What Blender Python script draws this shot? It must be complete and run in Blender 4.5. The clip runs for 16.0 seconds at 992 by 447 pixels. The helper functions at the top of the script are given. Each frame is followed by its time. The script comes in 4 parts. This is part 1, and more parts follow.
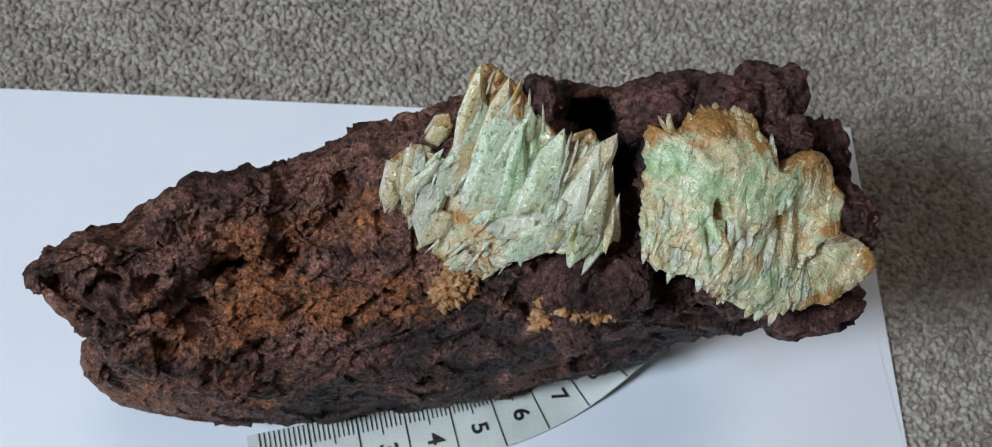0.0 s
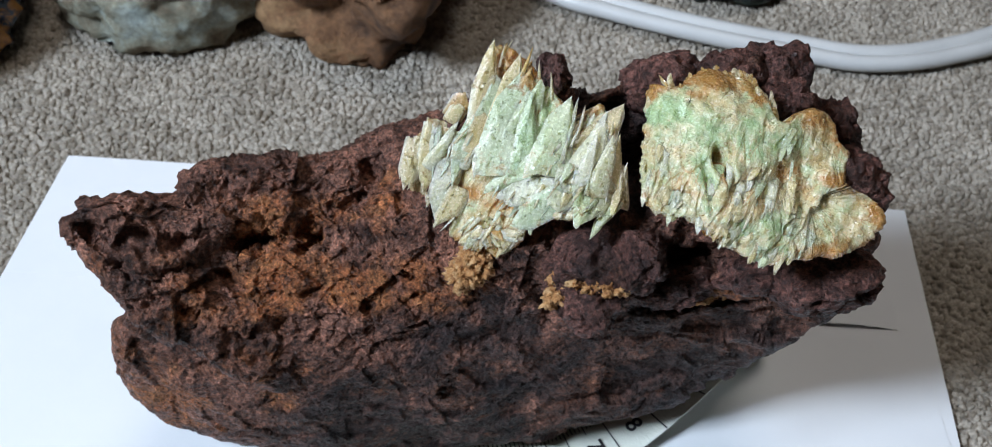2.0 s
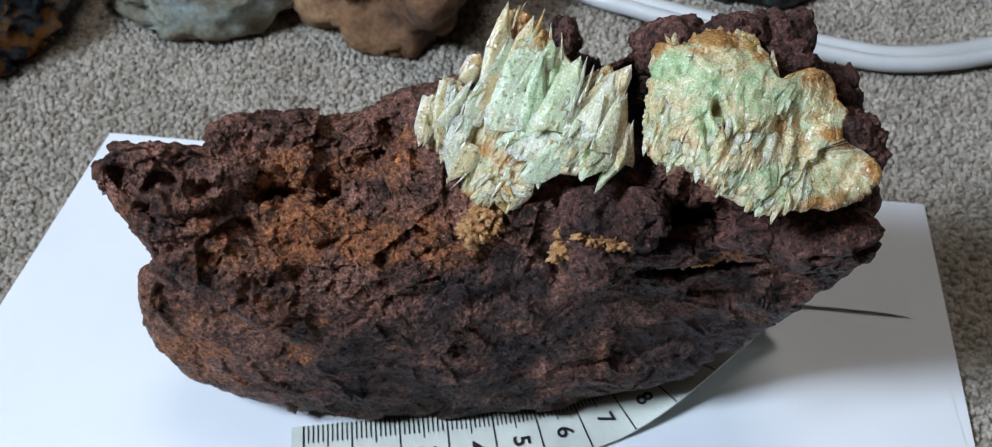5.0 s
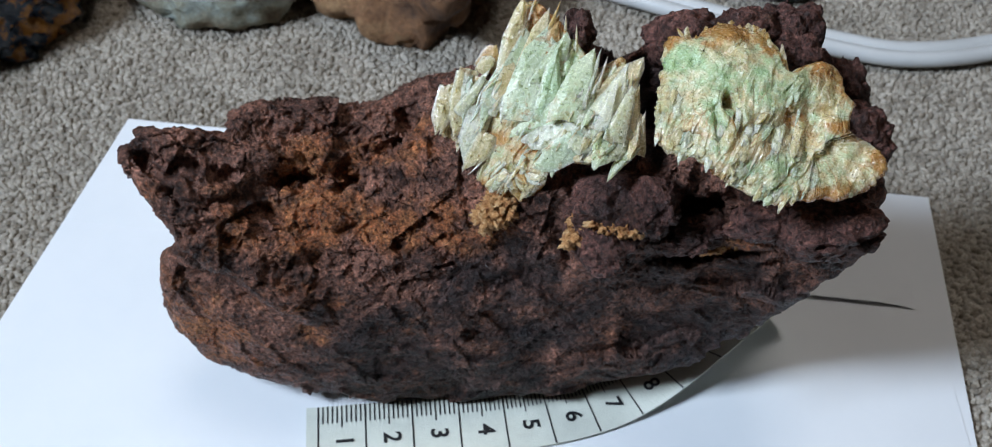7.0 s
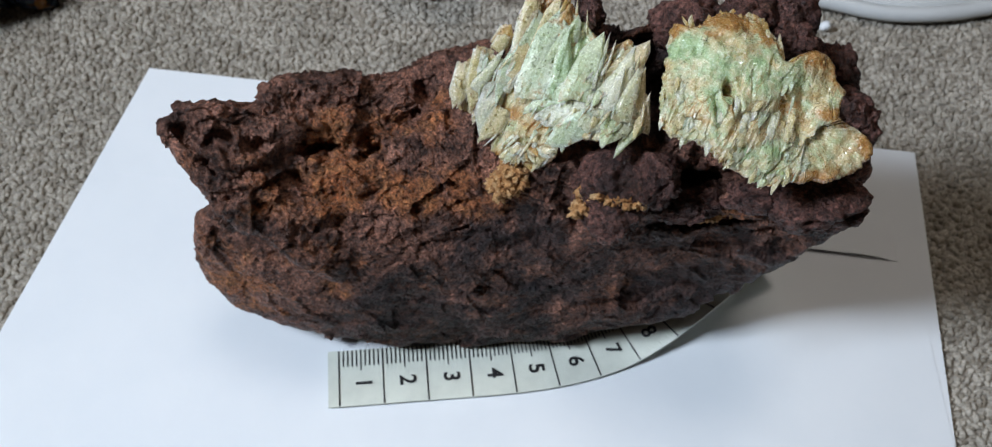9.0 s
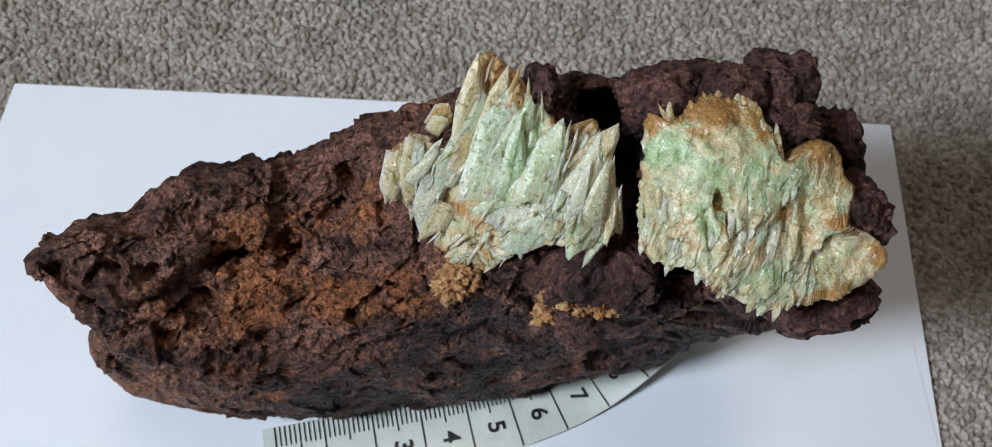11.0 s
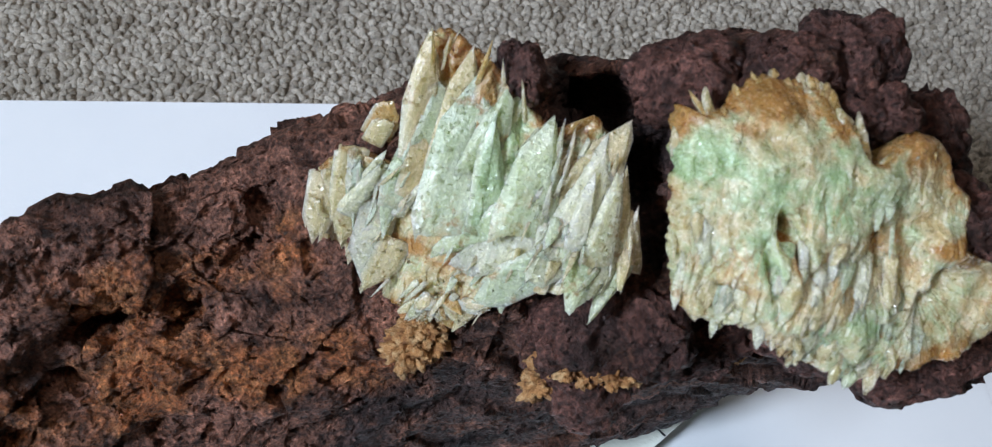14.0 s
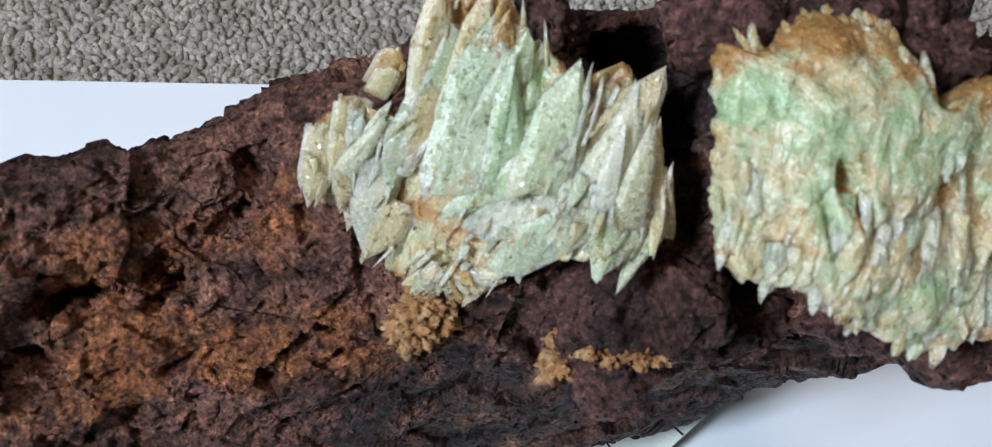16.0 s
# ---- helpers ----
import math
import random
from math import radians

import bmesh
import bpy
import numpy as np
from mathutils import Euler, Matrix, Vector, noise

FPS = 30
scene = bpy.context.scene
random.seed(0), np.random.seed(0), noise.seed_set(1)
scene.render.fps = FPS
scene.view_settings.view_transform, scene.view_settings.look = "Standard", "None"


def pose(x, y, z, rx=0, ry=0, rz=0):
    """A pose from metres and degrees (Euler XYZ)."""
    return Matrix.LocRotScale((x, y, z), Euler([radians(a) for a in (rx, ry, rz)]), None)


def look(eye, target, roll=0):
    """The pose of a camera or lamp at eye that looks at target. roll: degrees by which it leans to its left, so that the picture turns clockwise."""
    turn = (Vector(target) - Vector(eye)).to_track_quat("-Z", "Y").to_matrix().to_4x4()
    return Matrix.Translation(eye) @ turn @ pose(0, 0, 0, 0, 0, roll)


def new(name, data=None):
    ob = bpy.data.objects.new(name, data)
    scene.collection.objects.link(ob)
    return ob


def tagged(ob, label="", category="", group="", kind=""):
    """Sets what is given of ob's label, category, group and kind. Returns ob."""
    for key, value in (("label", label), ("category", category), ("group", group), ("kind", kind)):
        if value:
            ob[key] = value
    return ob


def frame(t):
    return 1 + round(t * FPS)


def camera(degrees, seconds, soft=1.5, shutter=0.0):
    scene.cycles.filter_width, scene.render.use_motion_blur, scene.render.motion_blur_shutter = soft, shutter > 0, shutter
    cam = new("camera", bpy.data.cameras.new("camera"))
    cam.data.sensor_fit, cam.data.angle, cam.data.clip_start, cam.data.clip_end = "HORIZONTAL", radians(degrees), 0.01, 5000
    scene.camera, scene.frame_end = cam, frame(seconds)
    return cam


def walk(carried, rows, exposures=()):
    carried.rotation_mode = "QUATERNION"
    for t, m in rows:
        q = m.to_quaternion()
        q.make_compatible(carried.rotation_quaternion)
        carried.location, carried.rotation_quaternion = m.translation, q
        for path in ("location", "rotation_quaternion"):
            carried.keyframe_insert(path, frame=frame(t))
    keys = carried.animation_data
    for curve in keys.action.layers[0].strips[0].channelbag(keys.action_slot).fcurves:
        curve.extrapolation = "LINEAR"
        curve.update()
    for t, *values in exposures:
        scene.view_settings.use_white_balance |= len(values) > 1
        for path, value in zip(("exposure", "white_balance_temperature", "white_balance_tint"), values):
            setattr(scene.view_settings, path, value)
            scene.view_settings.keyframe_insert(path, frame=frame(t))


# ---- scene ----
cam = camera(50.0, 16.0, soft=0.7)
cam.data.dof.use_dof, cam.data.dof.focus_distance, cam.data.dof.aperture_fstop = True, 0.150, 54.0
PATH = [
    (0, (0.00963, -0.04450, 0.22210), (0.05083, 0.03100, 0.04154), 16.01),
    (0.5, (0.01521, -0.05356, 0.21292), (0.05065, 0.03192, 0.03562), 10.13),
    (1, (0.01634, -0.06982, 0.20462), (0.05038, 0.03316, 0.03659), 6.60),
    (1.5, (0.01755, -0.08483, 0.20180), (0.04770, 0.03061, 0.04129), 4.23),
    (2, (0.01810, -0.08777, 0.20338), (0.04556, 0.03243, 0.04591), 3.58),
    (2.5, (0.01966, -0.09187, 0.20273), (0.04420, 0.03150, 0.04724), 2.60),
    (3, (0.02397, -0.09415, 0.19674), (0.04621, 0.03195, 0.04311), 1.96),
    (3.5, (0.02411, -0.09515, 0.19651), (0.04479, 0.03273, 0.04413), 1.80),
    (4, (0.02362, -0.09461, 0.19717), (0.04382, 0.03350, 0.04492), 1.83),
    (4.5, (0.02328, -0.09623, 0.19536), (0.04312, 0.03213, 0.04327), 1.99),
    (5, (0.02185, -0.10322, 0.19968), (0.04157, 0.02384, 0.04649), 1.89),
    (5.2, (0.01883, -0.10552, 0.20050), (0.03927, 0.02078, 0.04678), 2.19),
    (7.5, (0.01978, -0.10731, 0.20512), (0.03811, 0.01859, 0.05080), 2.26),
    (8, (0.01628, -0.11676, 0.21369), (0.03439, 0.00981, 0.05989), 2.29),
    (8.5, (0.01547, -0.12382, 0.21535), (0.03342, 0.00407, 0.06263), 2.40),
    (9, (0.01549, -0.10584, 0.22097), (0.03422, 0.00591, 0.05616), 3.57),
    (9.5, (0.01567, -0.07879, 0.24116), (0.04085, 0.01608, 0.06690), 7.95),
    (9.7, (0.01462, -0.07378, 0.24893), (0.04115, 0.01767, 0.07305), 8.83),
    (11.8, (0.02484, -0.03663, 0.19979), (0.05395, 0.04139, 0.01796), 7.68),
    (12, (0.02560, -0.03483, 0.19793), (0.05398, 0.04324, 0.01600), 7.14),
    (12.5, (0.02714, -0.03328, 0.19172), (0.05808, 0.04439, 0.01003), 8.42),
    (13, (0.02657, -0.02956, 0.18555), (0.05737, 0.04804, 0.00381), 8.14),
    (13.5, (0.02723, -0.02704, 0.18113), (0.06018, 0.05135, 0.00011), 9.10),
    (14, (0.02810, -0.02604, 0.17990), (0.06176, 0.05284, -0.00078), 9.23),
    (14.5, (0.02835, -0.02581, 0.17867), (0.06341, 0.05387, -0.00139), 9.71),
    (15, (0.02946, -0.02587, 0.17409), (0.06502, 0.05452, -0.00556), 9.83),
    (15.5, (0.02860, -0.02581, 0.17132), (0.06514, 0.05533, -0.00779), 10.12),
    (16, (0.02590, -0.02612, 0.16617), (0.06289, 0.05595, -0.01243), 10.36),
]
walk(cam, [(t, look(eye, target, roll)) for t, eye, target, roll in PATH],
     [(0, -0.35, 6350, 10), (1.5, 0.02, 6350, 10), (3.5, 0.14, 6250, 9), (5.2, 0.01, 6200, 9), (8.5, -0.06, 6350, 9), (9.7, -0.26, 6700, 10.5), (12, -0.18, 6450, 11), (16, -0.04, 6300, 11)])

# ---- light ----
world = bpy.data.worlds.new("sky")
scene.world = world
world.use_nodes = True
wn, wl = world.node_tree.nodes, world.node_tree.links
sky = wn.new("ShaderNodeTexSky")
sky.sky_type, sky.sun_disc = "NISHITA", False
sky.sun_elevation, sky.sun_rotation = radians(35), radians(-95)
wl.new(sky.outputs[0], wn["Background"].inputs["Color"])
wn["Background"].inputs["Strength"].default_value = 0.1


def window_light(name, eye, target, w, h, watts, colour):
    la = bpy.data.lights.new(name, "AREA")
    la.shape, la.size, la.size_y, la.energy, la.color = "RECTANGLE", w, h, watts, colour
    ob = new(name, la)
    ob.matrix_world = look(eye, target)
    return ob


# daylight in the side window
window_light("side_window_light", (-0.40, -0.07, 0.50), (0.04, 0.02, 0.04), 0.13, 0.13, 5.9, (0.73, 0.86, 1.03))
# added overhead fill lamp, set in an unseen ceiling opening made for it
window_light("ceiling_fill_light", (0.20, 0.25, 2.45), (0.20, 0.2501, 0.0), 0.58, 0.58, 12.5, (1.0, 0.93, 0.86))


# ---- materials ----
def material(name):
    m = bpy.data.materials.new(name)
    m.use_nodes = True
    return m, m.node_tree.nodes, m.node_tree.links, m.node_tree.nodes["Principled BSDF"]


def noise_node(n, l, scale, detail=6, rough=0.6, stretch=None, kind="ShaderNodeTexNoise"):
    tc = n.new("ShaderNodeNewGeometry")
    t = n.new(kind)
    t.inputs["Scale"].default_value = scale
    if kind == "ShaderNodeTexNoise":
        t.inputs["Detail"].default_value, t.inputs["Roughness"].default_value = detail, rough
    if stretch:
        mp = n.new("ShaderNodeMapping")
        mp.inputs["Scale"].default_value = stretch
        l.new(tc.outputs["Position"], mp.inputs[0])
        l.new(mp.outputs[0], t.inputs["Vector"])
    else:
        l.new(tc.outputs["Position"], t.inputs["Vector"])
    return t


def ramp(n, l, source, stops):
    r = n.new("ShaderNodeValToRGB")
    e = r.color_ramp.elements
    while len(e) < len(stops):
        e.new(0.5)
    for el, (pos, col) in zip(e, stops):
        el.position, el.color = pos, (*col, 1)
    l.new(source, r.inputs[0])
    return r.outputs[0]


def mix(n, l, a, b, fac, mode="MIX"):
    m = n.new("ShaderNodeMix")
    m.data_type, m.blend_type = "RGBA", mode
    for k, v in ((6, a), (7, b)):
        if isinstance(v, tuple):
            m.inputs[k].default_value = (*v, 1)
        else:
            l.new(v, m.inputs[k])
    if isinstance(fac, float):
        m.inputs[0].default_value = fac
    else:
        l.new(fac, m.inputs[0])
    return m.outputs[2]


def bump(n, l, bsdf, height, strength, dist, before=None):
    b = n.new("ShaderNodeBump")
    b.inputs["Strength"].default_value, b.inputs["Distance"].default_value = strength, dist
    l.new(height, b.inputs["Height"])
    if before:
        l.new(before.outputs[0], b.inputs["Normal"])
    l.new(b.outputs[0], bsdf.inputs["Normal"])
    return b


def sparkle(n, l, b, scale, share, amount, after):
    """A share of tiny facets that each face their own way, scattered over the relief."""
    v = noise_node(n, l, scale, kind="ShaderNodeTexVoronoi")
    x, few, k = n.new("ShaderNodeSeparateColor"), n.new("ShaderNodeMath"), n.new("ShaderNodeMath")
    few.operation, k.operation = "GREATER_THAN", "MULTIPLY"
    few.inputs[1].default_value, k.inputs[1].default_value = 1 - share, amount
    l.new(v.outputs["Color"], x.inputs[0])
    l.new(x.outputs[0], few.inputs[0])
    l.new(few.outputs[0], k.inputs[0])
    w = noise_node(n, l, scale * 1.37, kind="ShaderNodeTexVoronoi")
    a, s, t, u = (n.new("ShaderNodeVectorMath") for _ in range(4))
    a.operation, s.operation, t.operation, u.operation = "SUBTRACT", "SCALE", "ADD", "NORMALIZE"
    a.inputs[1].default_value = (0.5, 0.5, 0.5)
    l.new(w.outputs["Color"], a.inputs[0])
    l.new(a.outputs[0], s.inputs[0])
    l.new(k.outputs[0], s.inputs["Scale"])
    l.new(s.outputs[0], t.inputs[0])
    l.new(after.outputs[0], t.inputs[1])
    l.new(t.outputs[0], u.inputs[0])
    l.new(u.outputs[0], b.inputs["Normal"])


def attribute(n, name):
    a = n.new("ShaderNodeAttribute")
    a.attribute_name = name
    return a.outputs["Fac"]


def rock_material(name, dark, mid, rust, ochre, dark_and_shade=(0.024, 0.022, 0.025), grit=1.0, shine=0.45):
    """Iron-stained rock: purple-brown ground, rust and ochre stains where the mesh says so."""
    m, n, l, b = material(name)
    big, fine, dust = noise_node(n, l, 130, 8, 0.65), noise_node(n, l, 900, 6, 0.7), noise_node(n, l, 2000, 4, 0.65)
    base = ramp(n, l, big.outputs[0], [(0.34, dark), (0.64, mid)])
    spot = noise_node(n, l, 330, 6, 0.7)
    stain = mix(n, l, rust, ochre, ramp(n, l, spot.outputs[0], [(0.46, (0, 0, 0)), (0.74, (1, 1, 1))]))
    c = mix(n, l, base, stain, attribute(n, "rust"))
    # near-black colour where the mesh asks: dark rock, and shade painted into one gap
    c = mix(n, l, c, dark_and_shade, attribute(n, "dark_and_shade"))
    c = mix(n, l, c, ramp(n, l, fine.outputs[0], [(0.36, (0.22,) * 3), (0.64, (1.6, 1.57, 1.53))]), 1.0, "MULTIPLY")
    c = mix(n, l, c, ramp(n, l, dust.outputs[0], [(0.34, (0.48,) * 3), (0.50, (0.90,) * 3), (0.67, (1.75, 1.7, 1.66))]), 1.0, "MULTIPLY")
    l.new(c, b.inputs["Base Color"])
    l.new(ramp(n, l, spot.outputs[0], [(0.35, (0.28,) * 3), (0.7, (0.65,) * 3)]), b.inputs["Roughness"])
    b.inputs["Specular IOR Level"].default_value = 0.30
    b1 = bump(n, l, b, fine.outputs[0], grit, 0.0012)
    b2 = bump(n, l, b, dust.outputs[0], 0.6, 0.0008, b1)
    sparkle(n, l, b, 1500, 0.13, 2.2 * shine + 0.6, b2)
    return m


ROCK = rock_material("iron_rock", (0.022, 0.010, 0.008), (0.325, 0.152, 0.106), (0.33, 0.116, 0.047), (0.50, 0.225, 0.09))
NODULE = rock_material("dark_iron_oxide", (0.034, 0.015, 0.012), (0.205, 0.094, 0.075), (0.12, 0.045, 0.025), (0.3, 0.16, 0.07), grit=1.0, shine=0.55)


FIBRE = (0.47, 0.706, 0.53)  # the way in which most blades run


def fibre_noise(n, l, scale, detail, squeeze):
    """Noise drawn out along the blades."""
    g, d, k, e = n.new("ShaderNodeNewGeometry"), n.new("ShaderNodeVectorMath"), n.new("ShaderNodeVectorMath"), n.new("ShaderNodeVectorMath")
    d.operation, k.operation, e.operation = "DOT_PRODUCT", "SCALE", "SUBTRACT"
    d.inputs[1].default_value = FIBRE
    k.inputs[0].default_value = tuple(squeeze * a for a in FIBRE)
    l.new(g.outputs["Position"], d.inputs[0])
    l.new(d.outputs["Value"], k.inputs["Scale"])
    l.new(g.outputs["Position"], e.inputs[0])
    l.new(k.outputs[0], e.inputs[1])
    t = n.new("ShaderNodeTexNoise")
    t.inputs["Scale"].default_value, t.inputs["Detail"].default_value, t.inputs["Roughness"].default_value = scale, detail, 0.65
    l.new(e.outputs[0], t.inputs["Vector"])
    return t.outputs[0]


def crystal_finish(n, l, b, colour, fleck):
    c = mix(n, l, colour, (0.36, 0.19, 0.065), ramp(n, l, fleck, [(0.61, (0, 0, 0)), (0.68, (0.75,) * 3)]))
    fibre, sugar = fibre_noise(n, l, 1500, 5, 0.82), noise_node(n, l, 2400, 3, 0.6)
    c = mix(n, l, c, ramp(n, l, fibre, [(0.33, (0.84, 0.86, 0.78)), (0.5, (0.99, 0.99, 0.98)), (0.67, (1.12, 1.11, 1.10))]), 1.0, "MULTIPLY")
    c = mix(n, l, c, ramp(n, l, fibre_noise(n, l, 420, 4, 0.80), [(0.36, (0.80, 0.84, 0.76)), (0.62, (1.12, 1.10, 1.10))]), 1.0, "MULTIPLY")
    l.new(c, b.inputs["Base Color"])
    b.inputs["Subsurface Weight"].default_value = 0.8
    b.inputs["Subsurface Radius"].default_value = (1.0, 1.0, 0.75)
    b.inputs["Subsurface Scale"].default_value = 0.0025
    b.inputs["IOR"].default_value = 1.65
    b.inputs["Transmission Weight"].default_value = 0.12
    l.new(ramp(n, l, sugar.outputs[0], [(0.38, (0.06,) * 3), (0.62, (0.34,) * 3)]), b.inputs["Roughness"])
    b.inputs["Specular IOR Level"].default_value = 0.7
    b1 = bump(n, l, b, fibre_noise(n, l, 900, 6, 0.80), 0.34, 0.0008)
    b2 = bump(n, l, b, sugar.outputs[0], 0.35, 0.0005, b1)
    sparkle(n, l, b, 1700, 0.22, 1.7, b2)


def crystal_material():
    """Blades: paler along their thin edges and tips, stained tan towards the root."""
    m, n, l, b = material("green_crystal")
    info, tc, xyz, rim = n.new("ShaderNodeObjectInfo"), n.new("ShaderNodeTexCoord"), n.new("ShaderNodeSeparateXYZ"), n.new("ShaderNodeMath")
    rim.operation = "ABSOLUTE"
    l.new(tc.outputs["Object"], xyz.inputs[0])
    l.new(xyz.outputs[1], rim.inputs[0])
    tint = noise_node(n, l, 210, 6, 0.65)
    c = mix(n, l, info.outputs["Color"], (0.63, 0.61, 0.41), ramp(n, l, tint.outputs[0], [(0.46, (0, 0, 0)), (0.72, (0.3,) * 3)]))
    c = mix(n, l, c, (0.72, 0.70, 0.52), ramp(n, l, rim.outputs[0], [(0.70, (0, 0, 0)), (1.0, (0.65,) * 3)]))
    stain, far = noise_node(n, l, 420, 6, 0.7), n.new("ShaderNodeMath")
    far.operation = "MULTIPLY_ADD"
    far.inputs[1].default_value = 0.45
    l.new(xyz.outputs[0], far.inputs[0])
    l.new(stain.outputs[0], far.inputs[2])
    c = mix(n, l, c, (0.50, 0.31, 0.12), ramp(n, l, far.outputs[0], [(0.64, (0, 0, 0)), (0.86, (0.6,) * 3)]))
    crystal_finish(n, l, b, c, noise_node(n, l, 330, 5, 0.6).outputs[0])
    return m


def druse_material():
    """The grown-together ground of a cluster: green, cream and tan by the mesh's own zones."""
    m, n, l, b = material("crystal_druse")
    c = ramp(n, l, attribute(n, "hue"), [(0.0, (0.44, 0.56, 0.32)), (0.35, (0.58, 0.60, 0.38)), (0.62, (0.68, 0.58, 0.36)), (1.0, (0.66, 0.47, 0.23))])
    tan = mix(n, l, (0.55, 0.33, 0.125), (0.40, 0.165, 0.04), noise_node(n, l, 260, 5, 0.65).outputs[0])
    c = mix(n, l, c, tan, attribute(n, "tan"))
    crystal_finish(n, l, b, c, noise_node(n, l, 420, 6, 0.7).outputs[0])
    return m


CRYSTAL, DRUSE = crystal_material(), druse_material()


def crust_material():
    m, n, l, b = material("yellow_crust")
    t = noise_node(n, l, 600, 6, 0.7)
    l.new(ramp(n, l, t.outputs[0], [(0.34, (0.24, 0.09, 0.028)), (0.5, (0.52, 0.25, 0.085)), (0.66, (0.72, 0.48, 0.24))]), b.inputs["Base Color"])
    b.inputs["Roughness"].default_value = 0.8
    bump(n, l, b, noise_node(n, l, 1300, 6, 0.7).outputs[0], 0.9, 0.001)
    return m


CRUST = crust_material()


def paper_material():
    m, n, l, b = material("white_paper")
    t = noise_node(n, l, 30, 4)
    l.new(ramp(n, l, t.outputs[0], [(0.3, (0.78, 0.79, 0.80)), (0.7, (0.83, 0.83, 0.83))]), b.inputs["Base Color"])
    b.inputs["Roughness"].default_value = 0.55
    b1 = bump(n, l, b, noise_node(n, l, 14, 3).outputs[0], 0.25, 0.004)
    bump(n, l, b, noise_node(n, l, 1500, 4).outputs[0], 0.08, 0.0003, b1)
    return m


PAPER = paper_material()


def carpet_material(name, low, high, per_piece):
    m, n, l, b = material(name)
    t = noise_node(n, l, 45, 5, 0.7)
    c = ramp(n, l, t.outputs[0], [(0.35, low), (0.65, high)])
    if per_piece:
        g = n.new("ShaderNodeNewGeometry")
        c = mix(n, l, c, ramp(n, l, g.outputs["Random Per Island"], [(0.0, (0.60, 0.56, 0.50)), (0.4, (0.96, 0.95, 0.92)), (1.0, (1.30, 1.30, 1.28))]), 1.0, "MULTIPLY")
    fibre = noise_node(n, l, 1800, 4, 0.7)
    c = mix(n, l, c, ramp(n, l, fibre.outputs[0], [(0.3, (0.7,) * 3), (0.7, (1.25,) * 3)]), 1.0, "MULTIPLY")
    l.new(c, b.inputs["Base Color"])
    b.inputs["Roughness"].default_value = 0.95
    b.inputs["Specular IOR Level"].default_value = 0.1
    b.inputs["Sheen Weight"].default_value = 0.15
    bump(n, l, b, fibre.outputs[0], 0.6, 0.0008)
    return m


TUFT = carpet_material("wool_loops", (0.335, 0.295, 0.245), (0.44, 0.39, 0.33), True)
BACKING = carpet_material("carpet_backing", (0.29, 0.25, 0.205), (0.38, 0.335, 0.28), False)


def plain_material(name, colour, rough, scale=40, vary=0.12, relief=0.0):
    m, n, l, b = material(name)
    t = noise_node(n, l, scale, 5)
    lo, hi = tuple(c * (1 - vary) for c in colour), tuple(min(1, c * (1 + vary)) for c in colour)
    l.new(ramp(n, l, t.outputs[0], [(0.3, lo), (0.7, hi)]), b.inputs["Base Color"])
    b.inputs["Roughness"].default_value = rough
    if relief:
        bump(n, l, b, noise_node(n, l, scale * 20, 5).outputs[0], 0.4, relief)
    return m


WALL = plain_material("brown_wall_paint", (0.13, 0.115, 0.10), 0.8, 3, 0.04, 0.002)
CEIL = plain_material("grey_ceiling_paint", (0.24, 0.235, 0.23), 0.85, 3, 0.03, 0.002)
TAPE = plain_material("cream_tape_cloth", (0.66, 0.67, 0.58), 0.5, 120, 0.10, 0.0003)
INK = plain_material("black_ink", (0.012, 0.012, 0.013), 0.5, 300, 0.3)
CABLE = plain_material("white_cable_plastic", (0.60, 0.60, 0.585), 0.38, 60, 0.06, 0.0002)


# ---- geometry helpers ----
def link_mesh(name, me, mat, parent=None, label=""):
    me.materials.append(mat)
    ob = new(name, me)
    if parent:
        ob.parent = parent
    return tagged(ob, label)


def part(name, bm, mat, parent, label=""):
    me = bpy.data.meshes.new(name)
    bm.to_mesh(me)
    bm.free()
    return link_mesh(name, me, mat, parent, label)


def grid_mesh(name, pts, faces, smooth=True):
    me = bpy.data.meshes.new(name)
    pts, faces = np.asarray(pts, np.float32), np.asarray(faces, np.int32)
    k = faces.shape[1]
    me.vertices.add(len(pts))
    me.vertices.foreach_set("co", pts.ravel())
    me.loops.add(faces.size)
    me.loops.foreach_set("vertex_index", faces.ravel())
    me.polygons.add(len(faces))
    me.polygons.foreach_set("loop_start", np.arange(0, faces.size, k, dtype=np.int32))
    me.polygons.foreach_set("use_smooth", np.full(len(faces), smooth))
    me.update(calc_edges=True)
    me.validate()
    return me


def set_attribute(me, name, values):
    a = me.attributes.new(name, "FLOAT", "POINT")
    a.data.foreach_set("value", np.asarray(values, np.float32))


_perm = np.random.RandomState(7).permutation(4096)
_grad = np.random.RandomState(8).normal(size=(4096, 3))
_grad /= np.linalg.norm(_grad, axis=1)[:, None]


def pnoise(p):
    """Gradient noise, about -0.7 to 0.7, of points p (n, 3)."""
    i = np.floor(p).astype(np.int64)
    f = p - i
    s = f * f * f * (f * (f * 6 - 15) + 10)
    out = np.zeros(len(p))
    for dx in (0, 1):
        for dy in (0, 1):
            for dz in (0, 1):
                h = _perm[(_perm[(_perm[(i[:, 0] + dx) & 4095] + i[:, 1] + dy) & 4095] + i[:, 2] + dz) & 4095]
                g = _grad[h]
                d = g[:, 0] * (f[:, 0] - dx) + g[:, 1] * (f[:, 1] - dy) + g[:, 2] * (f[:, 2] - dz)
                out += d * (s[:, 0] if dx else 1 - s[:, 0]) * (s[:, 1] if dy else 1 - s[:, 1]) * (s[:, 2] if dz else 1 - s[:, 2])
    return out


